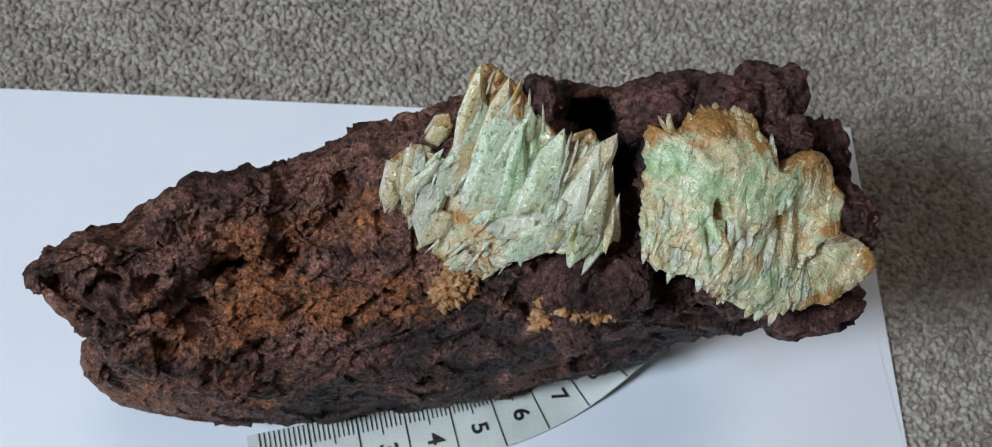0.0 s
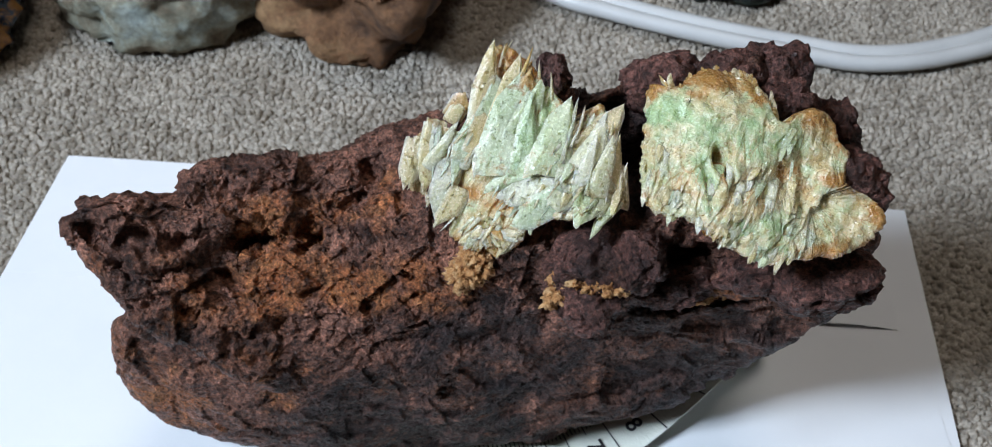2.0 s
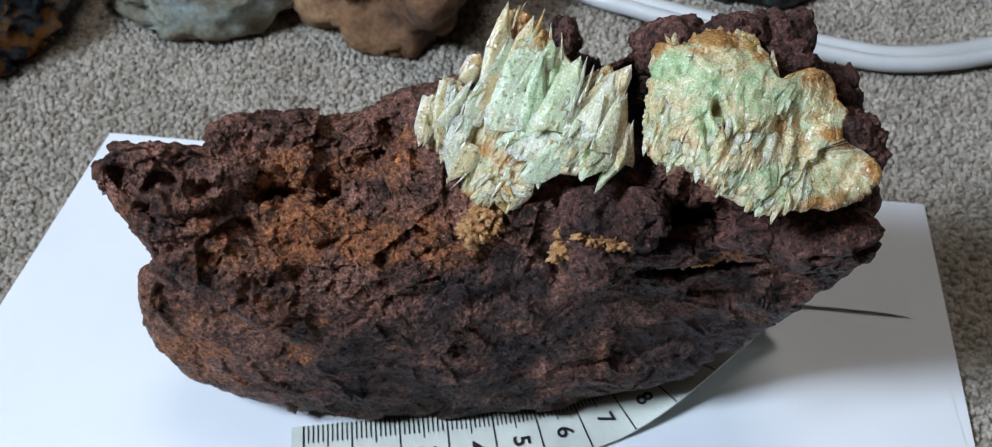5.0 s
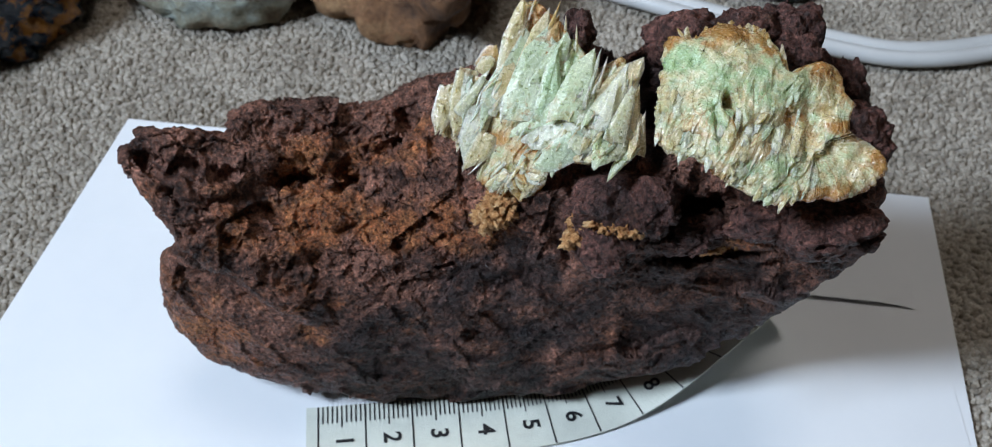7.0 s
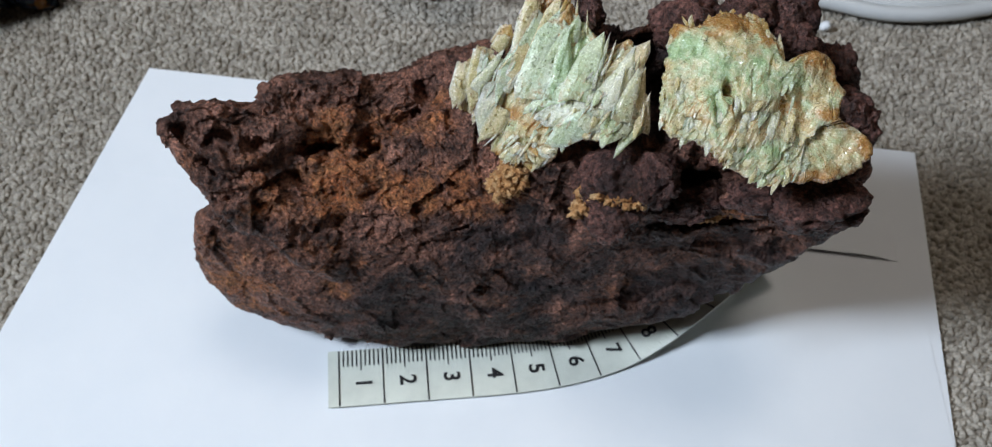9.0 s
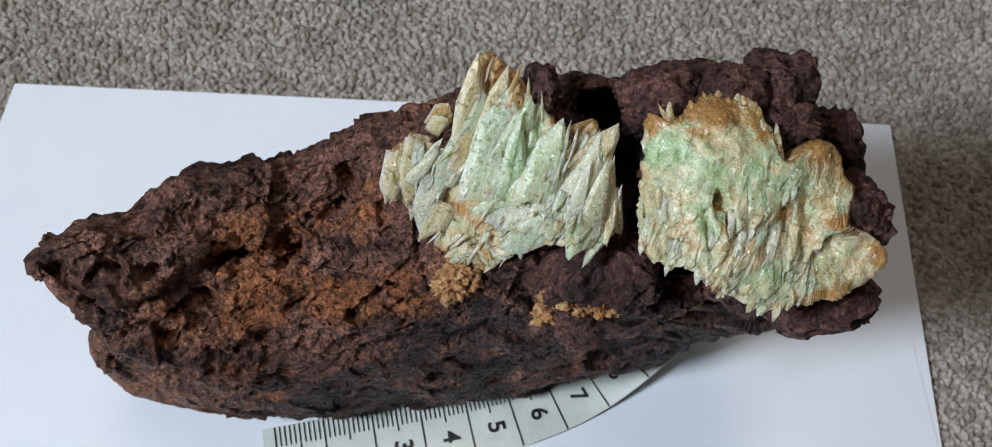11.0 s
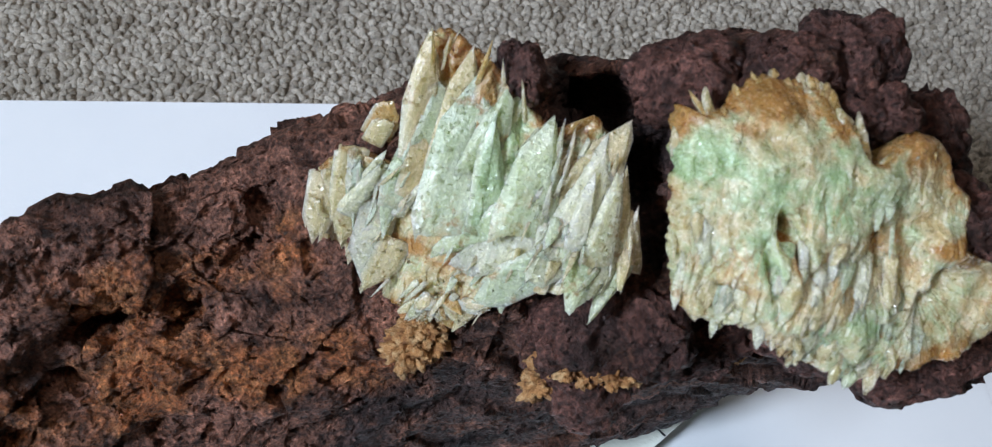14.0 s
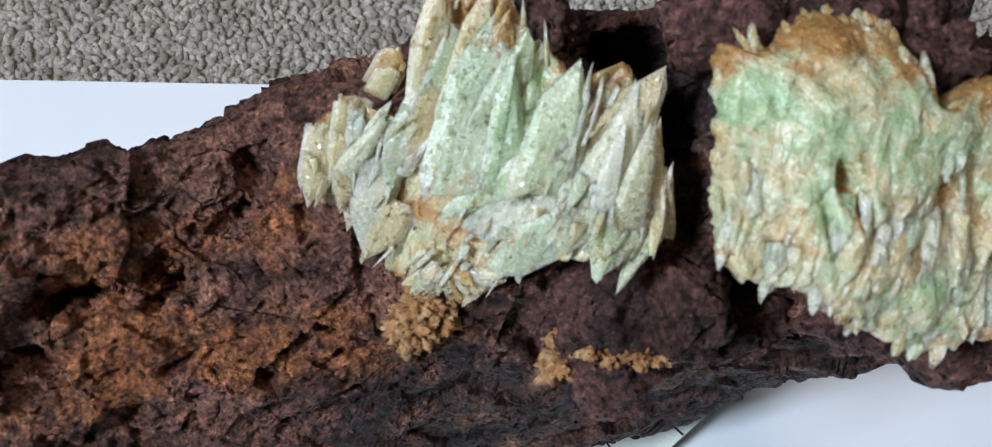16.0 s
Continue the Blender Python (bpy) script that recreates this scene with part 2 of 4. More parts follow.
def fbm(p, size, octaves=4, gain=0.5, ridged=False):
    p, out, a = np.asarray(p) / size, 0, 1.0
    for k in range(octaves):
        q = pnoise(p + 17.3 * k)
        out = out + a * ((0.35 - np.abs(q)) * 1.6 if ridged else q)
        p, a = p * 2.03, a * gain
    return out


_cell = np.random.RandomState(9).uniform(size=(4096, 7))


def facets(p, size, tilt=1.0, flat=False):
    """Broken facets: each cell of about that size is a plane of its own height and slant. Returns the height, the way to the cell's edge and a random share for each cell."""
    q = np.asarray(p, float) / size
    i = np.floor(q).astype(np.int64)
    n = len(q)
    best, second = np.full(n, 9.0), np.full(n, 9.0)
    who, off = np.zeros(n, np.int64), np.zeros((n, 3))
    for dx in (-1, 0, 1):
        for dy in (-1, 0, 1):
            for dz in ((0,) if flat else (-1, 0, 1)):
                c = i + np.array((dx, dy, dz))
                h = _perm[(_perm[(_perm[c[:, 0] & 4095] + c[:, 1]) & 4095] + c[:, 2]) & 4095]
                o = q - c - _cell[h, :3]
                if flat:
                    o[:, 2] = 0
                d = (o * o).sum(1)
                near = d < best
                second = np.where(near, best, np.minimum(second, d))
                best = np.where(near, d, best)
                who = np.where(near, h, who)
                off[near] = o[near]
    value = (_cell[who, 3] - 0.5) + tilt * ((_cell[who, 4:7] - 0.5) * off).sum(1) * 2
    return value, np.sqrt(second) - np.sqrt(best), _cell[who, 3] * 7.31 % 1


def catmull(values, x):
    """Smooth reading of evenly spaced values along axis 0 at the fractional places x."""
    v = np.asarray(values, float)
    x = np.clip(x, 0, v.shape[0] - 1.0001)
    i = np.floor(x).astype(int)
    f = x - i
    n = v.shape[0] - 1
    p0, p1, p2, p3 = (v[np.clip(i + k, 0, n)] for k in (-1, 0, 1, 2))
    if p0.ndim > 1:
        f = f[:, None]
    return 0.5 * (2 * p1 + (p2 - p0) * f + (2 * p0 - 5 * p1 + 4 * p2 - p3) * f * f + (3 * p1 - p0 - 3 * p2 + p3) * f ** 3)


def net(rows, u0, du, v0, dv):
    """A height over (u, v) from a coarse net of ribs; rows from low v to high v. All in mm."""
    rows = np.asarray(rows, float)

    def height(u, v):
        x, y = (u - u0) / du, np.clip((v - v0) / dv, 0, rows.shape[0] - 1.0001)
        i = np.floor(y).astype(int)
        f = y - i
        n = rows.shape[0] - 1
        c = [np.zeros_like(u, float) for _ in range(4)]
        for r in range(rows.shape[0]):
            val = catmull(rows[r], x)
            for k in range(4):
                hit = np.clip(i + k - 1, 0, n) == r
                c[k][hit] = val[hit]
        return 0.5 * (2 * c[1] + (c[2] - c[0]) * f + (2 * c[0] - 5 * c[1] + 4 * c[2] - c[3]) * f * f + (3 * c[1] - c[0] - 3 * c[2] + c[3]) * f ** 3)
    return height


def lean_frame(u, v, w):
    """From the stone's own leaning axes (mm: along, up the face, out of the face) to metres."""
    x = 1.0272 * u + 0.0086 * v - 0.0204 * w - 1.84
    y = -0.0078 * u + 0.7998 * v - 0.6761 * w - 0.55
    z = -0.0105 * u + 0.6512 * v + 0.8212 * w - 6.4
    return np.stack([x, y, z], -1) * 0.001


def outline_loop(points, count):
    """A closed smooth loop through the points, evenly spaced by angle about their middle."""
    p = np.asarray(points, float)
    k = len(p)
    dense = catmull(np.concatenate([p[-2:], p, p[:3]]), 2 + np.linspace(0, k, 6000, endpoint=False))
    c = (p.max(0) + p.min(0)) / 2
    step = np.linalg.norm(np.roll(dense, -1, 0) - dense, axis=1)
    s = np.concatenate([[0], np.cumsum(step)])
    at = np.linspace(0, s[-1], count, endpoint=False)
    ring = np.stack([np.interp(at, s, np.append(dense[:, j], dense[0, j])) for j in (0, 1)], 1)
    return c, ring


def smooth(a, b, x):
    t = np.clip((x - a) / (b - a), 0, 1)
    return t * t * (3 - 2 * t)


# ---- room shell ----
def box_bm(bm, x0, y0, z0, x1, y1, z1):
    bmesh.ops.create_cube(bm, size=1, matrix=Matrix.Translation(((x0 + x1) / 2, (y0 + y1) / 2, (z0 + z1) / 2)) @ Matrix.Diagonal((x1 - x0, y1 - y0, z1 - z0, 1)))


def shell():
    x0, x1, y0, y1, h, t = -0.34, 2.1, -1.9, 2.1, 2.4, 0.12

    def wall(name, boxes, label):
        bm = bmesh.new()
        for b in boxes:
            box_bm(bm, *b)
        tagged(part(name, bm, WALL, None, label), category="wall", kind="structure")
    z = -0.004
    wall("wall_north", [(x0 - t, y1, z, x1 + t, y1 + t, h)], "plain brown painted wall beyond the carpet")
    wall("wall_east", [(x1, y0, z, x1 + t, y1, h)], "plain brown painted wall beside the carpet")
    wall("wall_west", [(x0 - t, y0, z, x0, -0.27, h), (x0 - t, 0.03, z, x0, y1, h), (x0 - t, -0.27, z, x0, 0.03, 0.36), (x0 - t, -0.27, 0.66, x0, 0.03, h)],
         "brown painted wall with a small bright window opening")
    wall("wall_south", [(x0 - t, y0 - t, z, x1 + t, y0, h)], "plain brown painted wall behind the viewer")
    bm = bmesh.new()
    # the gap left in the ceiling is only there for the added fill lamp
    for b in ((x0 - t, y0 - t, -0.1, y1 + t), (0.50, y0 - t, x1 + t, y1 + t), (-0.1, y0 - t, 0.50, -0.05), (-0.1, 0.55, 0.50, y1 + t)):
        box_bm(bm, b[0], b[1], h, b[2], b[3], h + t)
    tagged(part("ceiling", bm, CEIL, None, "plain grey painted ceiling with an opening added for a fill lamp"), category="ceiling", kind="structure")
    bm = bmesh.new()
    box_bm(bm, x0 - t, y0 - t, -0.05, x1 + t, y1 + t, -0.0026)
    tagged(part("floor", bm, BACKING, None, "beige-grey looped wool carpet on the floor"), category="carpet", kind="structure")


shell()


# ---- the mineral specimen ----
specimen = tagged(new("mineral_specimen"), "large rusty brown ironstone specimen bearing pale green crystals, on white paper", "mineral specimen")

# Outline of the stone seen square to its face, and the rise of that face, in mm.
STONE_OUTLINE = [(-24.6, 64.7), (-20.0, 68.6), (-12.9, 68.6), (-8.2, 67.4), (-3.7, 72.8), (2.7, 72.4), (8.8, 72.8), (15.8, 72.6), (27.1, 75.6), (36.6, 77.2), (44, 79.5),
                 (54.9, 81.5), (59, 79.5), (69.3, 79), (80.5, 80), (89, 80), (94, 75.4), (98, 70), (100.6, 63), (102, 55), (102.4, 48.5), (101.4, 43), (98.2, 36.8),
                 (92.4, 29.4), (87.2, 24.0), (79, 18.4), (68, 15.0), (54, 13.4), (39, 13.0), (24, 12.7), (8, 15.4), (-6.4, 19.8), (-17.8, 24.4), (-22.4, 29.8), (-24.6, 36), (-24.4, 42), (-20.6, 46.8), (-16.4, 50.0), (-20.4, 56)]
STONE_RISE = net([
    (-20, -17, -14, -13, -11, -9, -6, -4, -2, 0, 4, 8),
    (-10, -7, -4, -2, -1, 2, 5.3, 6.7, 6.9, 8.7, 10, 12),
    (-0.3, 4.7, 12.4, 16.5, 16.8, 18.3, 18, 18.6, 17.5, 17.8, 24.3, 27.2),
    (10.5, 20.8, 28.3, 29.7, 29.7, 29.3, 29.1, 31.9, 32.5, 37.3, 43.5, 42.3),
    (24.7, 33.9, 36.9, 34.5, 34, 34.1, 38.2, 44, 47.2, 54.3, 57.3, 54),
    (36.6, 42.4, 39.6, 35.9, 34.5, 36.7, 41.5, 46.4, 52.2, 57.2, 57.2, 53.2),
    (41.2, 42, 37.8, 34.8, 30.3, 34.3, 40.7, 43, 48.1, 52.1, 52.1, 48.1),
    (37.2, 37.1, 34.9, 32.6, 30.2, 32.7, 37.4, 41.8, 46, 48.1, 48.1, 46.1)], -30, 12.5, 0, 12.5)
# hollows: place along, place up, half length, half height, depth, turn in degrees
HOLLOWS = [(3.4, 59.0, 4.8, 2.5, 4.6, 4), (14.0, 58.9, 2.3, 2.2, 4.4, 0), (-0.4, 55.0, 4.0, 2.6, 2.2, -10), (6.6, 62.8, 1.6, 1.1, 1.6, 0), (3.2, 67.0, 3.4, 1.6, 1.5, -12), (13.0, 66.5, 3.2, 1.4, 1.5, -4), (19.4, 62.4, 3.0, 1.4, 1.5, -14), (24.5, 67.9, 2.2, 2.4, 3.4, 0),
           (21.2, 64.6, 1.7, 1.9, 2.2, 0), (-18.4, 63.0, 2.5, 1.5, 2.6, -20), (-13.6, 61.4, 2.2, 1.4, 2.4, 0), (-10.0, 56.0, 2.4, 1.6, 2.0, 0), (-15.5, 57.0, 1.6, 1.3, 1.6, 0), (-6.8, 60.0, 1.8, 1.2, 1.6, 0),
           (71.7, 49.8, 4.4, 3.2, 13, 0), (77.4, 50.0, 3.4, 2.2, 9, -20), (64.8, 73.5, 2.8, 9.0, 16, 0), (98.5, 66.5, 2.8, 6.0, 9, 12), (60, 76.5, 4.0, 3.5, 6, 0), (76.5, 41.6, 9.5, 1.1, 3.4, 4), (51.0, 43.6, 1.6, 3.0, 2.6, 0)]


def face_rise(u, v):
    w = STONE_RISE(u, v)
    # the ledge under the nose of the stone
    d = (v - 50) * 0.80 + (u + 19) * 0.60
    w += 4.5 * (np.tanh(d / 0.8) - np.tanh(d / 7)) * smooth(12, -4, u)
    # a step across the front where the rough hollow breaks off above the worn face
    e = v - (43.0 + 1.6 * np.sin(u / 7.0)) + 0.10 * (u - 20)
    w += 1.1 * (np.tanh(e / 0.9) - np.tanh(e / 5)) * smooth(-4, 4, u) * smooth(52, 44, u)
    # the foot draws in under the front
    w -= 3.0 * smooth(22, 13, v) * smooth(24, 44, u) * smooth(100, 84, u)
    flat = np.stack([u, v, 0 * u], 1)
    bu, bv = u + 1.5 * fbm(flat + 5, 4.0, 3, 0.6), v + 1.3 * fbm(flat + 11, 4.0, 3, 0.6)
    for a, b, ra, rb, deep, turn in HOLLOWS:
        c, s = math.cos(radians(turn)), math.sin(radians(turn))
        x, y = ((bu - a) * c + (bv - b) * s) / ra, (-(bu - a) * s + (bv - b) * c) / rb
        w -= 1.45 * deep * np.exp(-(x * x + y * y) ** 1.05)
    return w


def closed_stone(outline, rise, sectors, rings, back_rings, roll, drop, back, bulge):
    """A stone from its outline and rise: a face that rolls over at its rim, and a back that closes behind it. Returns face rows, u, v and points in metres."""
    c, ring = outline_loop(outline, sectors)
    r = np.linspace(0.004, 1, rings)[:, None, None]
    uv = c + r * (ring - c)
    u, v = uv[..., 0].ravel(), uv[..., 1].ravel()
    w = rise(u, v).reshape(rings, sectors)
    k = np.clip((r[..., 0] - (1 - roll)) / roll, 0, 1)
    w = w - drop * (1 - np.sqrt(np.clip(1 - k * k, 0, 1)))
    front = lean_frame(uv[..., 0], uv[..., 1], w)
    edge, rb = front[-1], np.linspace(1, 0.004, back_rings + 1)[1:, None, None]
    centre = np.array(back)
    rear = centre + (edge - centre) * rb + np.array(bulge) * np.sin(np.pi * rb)
    return u, v, np.concatenate([front, rear])


def ring_faces(rows, sectors):
    i = np.arange(rows - 1)[:, None] * sectors + np.arange(sectors)[None, :]
    j = np.arange(rows - 1)[:, None] * sectors + (np.arange(sectors)[None, :] + 1) % sectors
    return np.stack([i, i + sectors, j + sectors, j], -1).reshape(-1, 4)


def row_normals(p):
    a = np.gradient(p, axis=0)
    b = np.roll(p, -1, 1) - np.roll(p, 1, 1)
    n = np.cross(a, b)
    n /= np.linalg.norm(n, axis=2)[..., None] + 1e-12
    return n if (n[5] * np.array([0, -0.6, 0.8])).sum() > 0 else -n


def host_rock():
    S, R, B = 1350, 270, 45
    u, v, p = closed_stone(STONE_OUTLINE, face_rise, S, R, B, 0.06, 4.5, (0.0348, 0.0452, 0.0126), (0, 0.0098, -0.0020))
    n = row_normals(p)
    q, m = p.reshape(-1, 3), n.reshape(-1, 3)
    uu, vv = np.concatenate([u, np.full(S * B, 0.0)]), np.concatenate([v, np.full(S * B, 72.0)])
    worn = smooth(44, 36, vv - 0.10 * (uu - 20)) * smooth(104, 60, uu)  # the smoother front
    rough = (1 - 0.75 * worn) * (1 - 0.5 * smooth(-6, -14, uu) * smooth(48, 44, vv))
    d = 1.7 * fbm(q, 0.012, 3) * (0.7 + 0.3 * rough)
    d += 0.18 * fbm(q + 3, 0.0060, 3, 0.5, ridged=True) * rough
    bend = q + 0.0007 * np.stack([fbm(q + 41, 0.004, 2), fbm(q + 43, 0.004, 2), fbm(q + 47, 0.004, 2)], 1)
    big, _, _ = facets(bend, 0.0075, 1.6)
    mid, rim, _ = facets(bend + 1, 0.0030, 1.5)
    small, _, _ = facets(bend + 2, 0.0012, 1.3)
    block, _, _ = facets(q + 5, 0.013, 1.7)
    d += 0.8 * block + 0.95 * big * (0.35 + 0.65 * rough) + 0.36 * mid * (0.10 + 0.90 * rough) + 0.11 * small
    d += 0.38 * fbm(q + 7, 0.0018, 3, 0.6) + 0.16 * fbm(q + 17, 0.0009, 2, 0.6, ridged=True)
    pits = fbm(q + 11, 0.0036, 2)
    d -= 0.9 * smooth(0.18, 0.55, pits) * rough
    d -= d.mean()
    d *= 1 - 0.25 * np.concatenate([np.repeat(smooth(0.88, 1.0, np.linspace(0, 1, R)), S), np.full(S * B, 0.5)])
    q = q + m * (d * 0.001)[:, None]
    q[:, 2] = np.maximum(q[:, 2], 0.0002 + 0.0004 * np.abs(np.sin(q[:, 0] * 900)))
    me = grid_mesh("host_rock", q, ring_faces(R + B, S))
    stains = [(4, 52, 12, 7, 0.9), (22, 50, 12, 4.5, 1.0), (12, 62, 15, 5, 0.7), (36, 47, 8, 3.5, 0.7), (-12, 31, 7, 3.0, 0.75), (2, 30, 5, 2.6, 0.65), (78, 43, 7, 2.4, 0.5),
              (26, 64, 6, 4, 0.6), (-20, 56, 3, 4, 0.35), (-19, 36, 7, 9, 0.6), (-10, 27, 12, 5, 0.6), (4, 38, 12, 5, 0.4), (18, 33, 10, 4, 0.3), (30, 28, 26, 7, 0.28), (60, 26, 16, 7, 0.2), (10, 14, 18, 3, 0.3)]
    z = np.zeros_like(uu)
    for a, b, ra, rb, k in stains:
        z = np.maximum(z, k * np.exp(-(((uu - a) / ra) ** 2 + ((vv - b) / rb) ** 2)))
    blot = fbm(q + 21, 0.008, 4, 0.6)
    set_attribute(me, "rust", np.clip(smooth(0.12, 0.75, z * (1 + 1.5 * blot) + 0.25 * blot), 0, 1))
    # bluish-black colour over the lower front
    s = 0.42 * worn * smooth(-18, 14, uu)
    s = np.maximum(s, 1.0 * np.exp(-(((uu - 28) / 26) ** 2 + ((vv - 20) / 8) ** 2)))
    # shade of the deep gap between the crystal clusters, painted into the rock's colour
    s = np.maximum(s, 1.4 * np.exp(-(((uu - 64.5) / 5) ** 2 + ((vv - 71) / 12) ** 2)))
    # bluish-black colour again, on the right foot and across the front
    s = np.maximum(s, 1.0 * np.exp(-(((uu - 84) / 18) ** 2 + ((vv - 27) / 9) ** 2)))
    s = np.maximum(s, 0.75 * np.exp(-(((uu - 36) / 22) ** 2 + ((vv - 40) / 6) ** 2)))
    set_attribute(me, "dark_and_shade", np.clip(smooth(0.15, 0.75, s * (1 + 1.5 * fbm(q + 31, 0.008, 4, 0.6))), 0, 0.72))
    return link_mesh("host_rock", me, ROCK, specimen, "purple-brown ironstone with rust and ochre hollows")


rock = host_rock()


def lump_points(size, seed, coarse=0.30, fine=0.10, level=5, warp=1.0):
    """A knobbly stone: an icosphere pushed in and out; size in metres."""
    bm = bmesh.new()
    bmesh.ops.create_icosphere(bm, subdivisions=level, radius=1)
    p = np.array([v.co[:] for v in bm.verts])
    f = np.array([[v.index for v in fc.verts] for fc in bm.faces])
    bm.free()
    s = seed * 3.71
    boxy = p / (np.abs(p) ** 3).sum(1)[:, None] ** (1 / 3)
    p = p * 0.45 + boxy * 0.55
    r = 1 + coarse * fbm(p + s, 1.1, 3) * 1.5 * warp + fine * fbm(p + s + 5, 0.38, 4, 0.6, ridged=True)
    r -= 0.9 * fine * smooth(0.15, 0.4, fbm(p + s + 9, 0.22, 2))
    return p * r[:, None] * np.array(size), f


# dark nodules round the crystals: along, up, out, and half sizes, in mm
NODULES = [(70.5, 77.7, 50.2, 5.4, 4.5, 5.5), (79.6, 77.4, 53, 5.2, 4.1, 5.5), (88.4, 76.6, 51.5, 4.8, 5.0, 6.0), (86.6, 72.4, 57.6, 4.0, 3.2, 4.6), (94.0, 59.2, 60.6, 4.6, 4.9, 6.4),
           (96.2, 67.6, 51.5, 3.2, 4.6, 6), (57.5, 50.8, 44.5, 7, 5.2, 6), (63.6, 50.0, 47.2, 4.6, 4.6, 5.6), (56.4, 45.2, 43.8, 4.9, 5.2, 6.0), (56.9, 41.8, 45.2, 2.9, 2.6, 3.8), (71.6, 45.2, 43.4, 6.4, 3.0, 4.6),
           (82.4, 46.4, 50, 5.5, 3.2, 6), (91.4, 45.2, 54.8, 8.2, 4.8, 8), (54.3, 80.8, 45, 2.2, 3, 4)]
for k, (a, b, c, ra, rb, rc) in enumerate(NODULES):
    p, f = lump_points((ra, rb, rc), k + 1, 0.26, 0.06)
    q = lean_frame(a + p[:, 0], b + p[:, 1], c + p[:, 2])
    out = q - lean_frame(a, b, c)
    out /= np.linalg.norm(out, axis=1)[:, None] + 1e-9
    grain, gap, _ = facets(q + 0.0004 * np.stack([fbm(q, 0.002, 2), fbm(q + 5, 0.002, 2), fbm(q + 9, 0.002, 2)], 1), 0.0016, 1.4)
    chip = 0.60 * facets(q, 0.0042, 1.6)[0] + 0.26 * grain - 0.14 * smooth(0.16, 0.0, gap) + 0.25 * fbm(q + 3, 0.0016, 3) + 0.20 * fbm(q, 0.0010, 2, 0.6, ridged=True)
    q = q + out * (chip * 0.001)[:, None]
    me = grid_mesh("nodule", q, f)
    set_attribute(me, "rust", np.clip(0.5 * fbm(q + 2, 0.006, 3) - 0.05, 0, 0.5))
    # on the nodules only a darker tone in random blotches
    set_attribute(me, "dark_and_shade", np.clip(0.9 * fbm(q + 8, 0.007, 3), 0, 0.5))
    link_mesh("nodule", me, NODULE, specimen, "knobbly dark purple-brown nodule")


def crust(a, b, c, size, seed):
    p, f = lump_points(size, seed, 0.4, 0.2, 4)
    q = lean_frame(a + p[:, 0], b + p[:, 1], c + p[:, 2])
    out = q - lean_frame(a, b, c)
    out /= np.linalg.norm(out, axis=1)[:, None] + 1e-9
    q = q + out * (0.001 * min(1, size[0] / 2) * (0.9 * facets(q, 0.0011, 1.5)[0] + 0.5 * facets(q + 1, 0.0005, 1.5)[0]))[:, None]
    link_mesh("yellow_crust", grid_mesh("yellow_crust", q, f), CRUST, specimen, "crumbly yellow ochre crust")


for k in range(7):
    crust(38.9 + 1.9 * math.sin(k * 2.4), 51.3 + 1.3 * math.cos(k * 1.9), 38.0 + 0.7 * math.sin(k * 3.1), (1.8, 1.6, 1.9), 90 + k)
for k in range(7):  # a patch of crust on the knob, running out into a ragged seam
    crust(51.9 + 1.3 * math.sin(k * 2.4), 47.4 + 1.6 * math.cos(k * 1.7), 45.4 + 0.6 * math.sin(k * 1.3), (1.4, 1.3, 1.6), 41 + k)
for k in range(8):
    t = k / 7
    crust(53.2 + 7.6 * t, 48.2 - 2.2 * t + 0.4 * math.sin(k * 2.1), 48.6 + 1.2 * t, (1.1, 0.5 + 0.35 * (k % 2), 1.2), 50 + k)
for k in range(5):
    crust(75.5 + 2.3 * k, 43.0 + 0.5 * k + 0.5 * math.sin(k * 2.0), 41.5 + 0.4 * k, (1.8, 0.9, 1.6), 56 + k)

# ---- crystals ----
LEFT_OUTLINE = [(30.0, 64.5), (31, 72.0), (34.6, 75.0), (38.0, 73.6), (40.4, 72.5), (42.2, 79), (45.2, 86.0), (48.0, 86.0), (50.6, 83.4), (53.2, 79.5), (57.2, 73.6), (61.0, 75.5), (62.2, 71.0), (62.8, 65.5), (60.4, 60.6),
                (55.6, 57.8), (48.6, 58.4), (46.4, 54.4), (42.8, 52.6), (39.0, 54.2), (35.6, 57.0), (33.4, 60.5)]
LEFT_RISE = net([(34, 38.5, 42, 48, 50), (36, 41.2, 47.2, 53.2, 53), (38, 42.5, 49, 52, 51.5), (40, 44, 48.2, 50, 50.5), (40, 42.5, 45.5, 48, 49)], 30, 8, 50, 8.5)
RIGHT_OUTLINE = [(62.7, 66.2), (63.9, 70.5), (65.1, 74.5), (66.3, 77), (68.3, 76.3), (70.2, 76.4), (72.4, 77.8), (74.8, 78.6), (76.8, 78.4), (79.4, 78), (80.4, 76), (81.4, 73.4), (82.2, 70), (84, 69.5), (86.1, 70.6),
                 (89.4, 70.9), (91.6, 68.8), (91.8, 66), (92.9, 64), (91.2, 61), (91.3, 59.4), (94, 57.6), (95.8, 55.4), (95.6, 53.2), (93.3, 51), (89.2, 49.8), (84.4, 49.7), (80.6, 49.8), (78, 49.6), (75.4, 50.8),
                 (72.6, 52.4), (69.6, 54.6), (67, 57.2), (64.4, 57.6), (61.9, 59.7), (61.9, 62.4)]
RIGHT_RISE = net([(65, 67.5, 68.5, 69, 68), (65, 68, 68, 67, 67.5), (63, 66.5, 66.5, 66, 64.5), (58.5, 63, 63, 62.5, 60.5), (51.5, 53.5, 54.5, 53.5, 52)], 62, 8, 50, 8)
FAN_HUB = (85.4, 58.0)


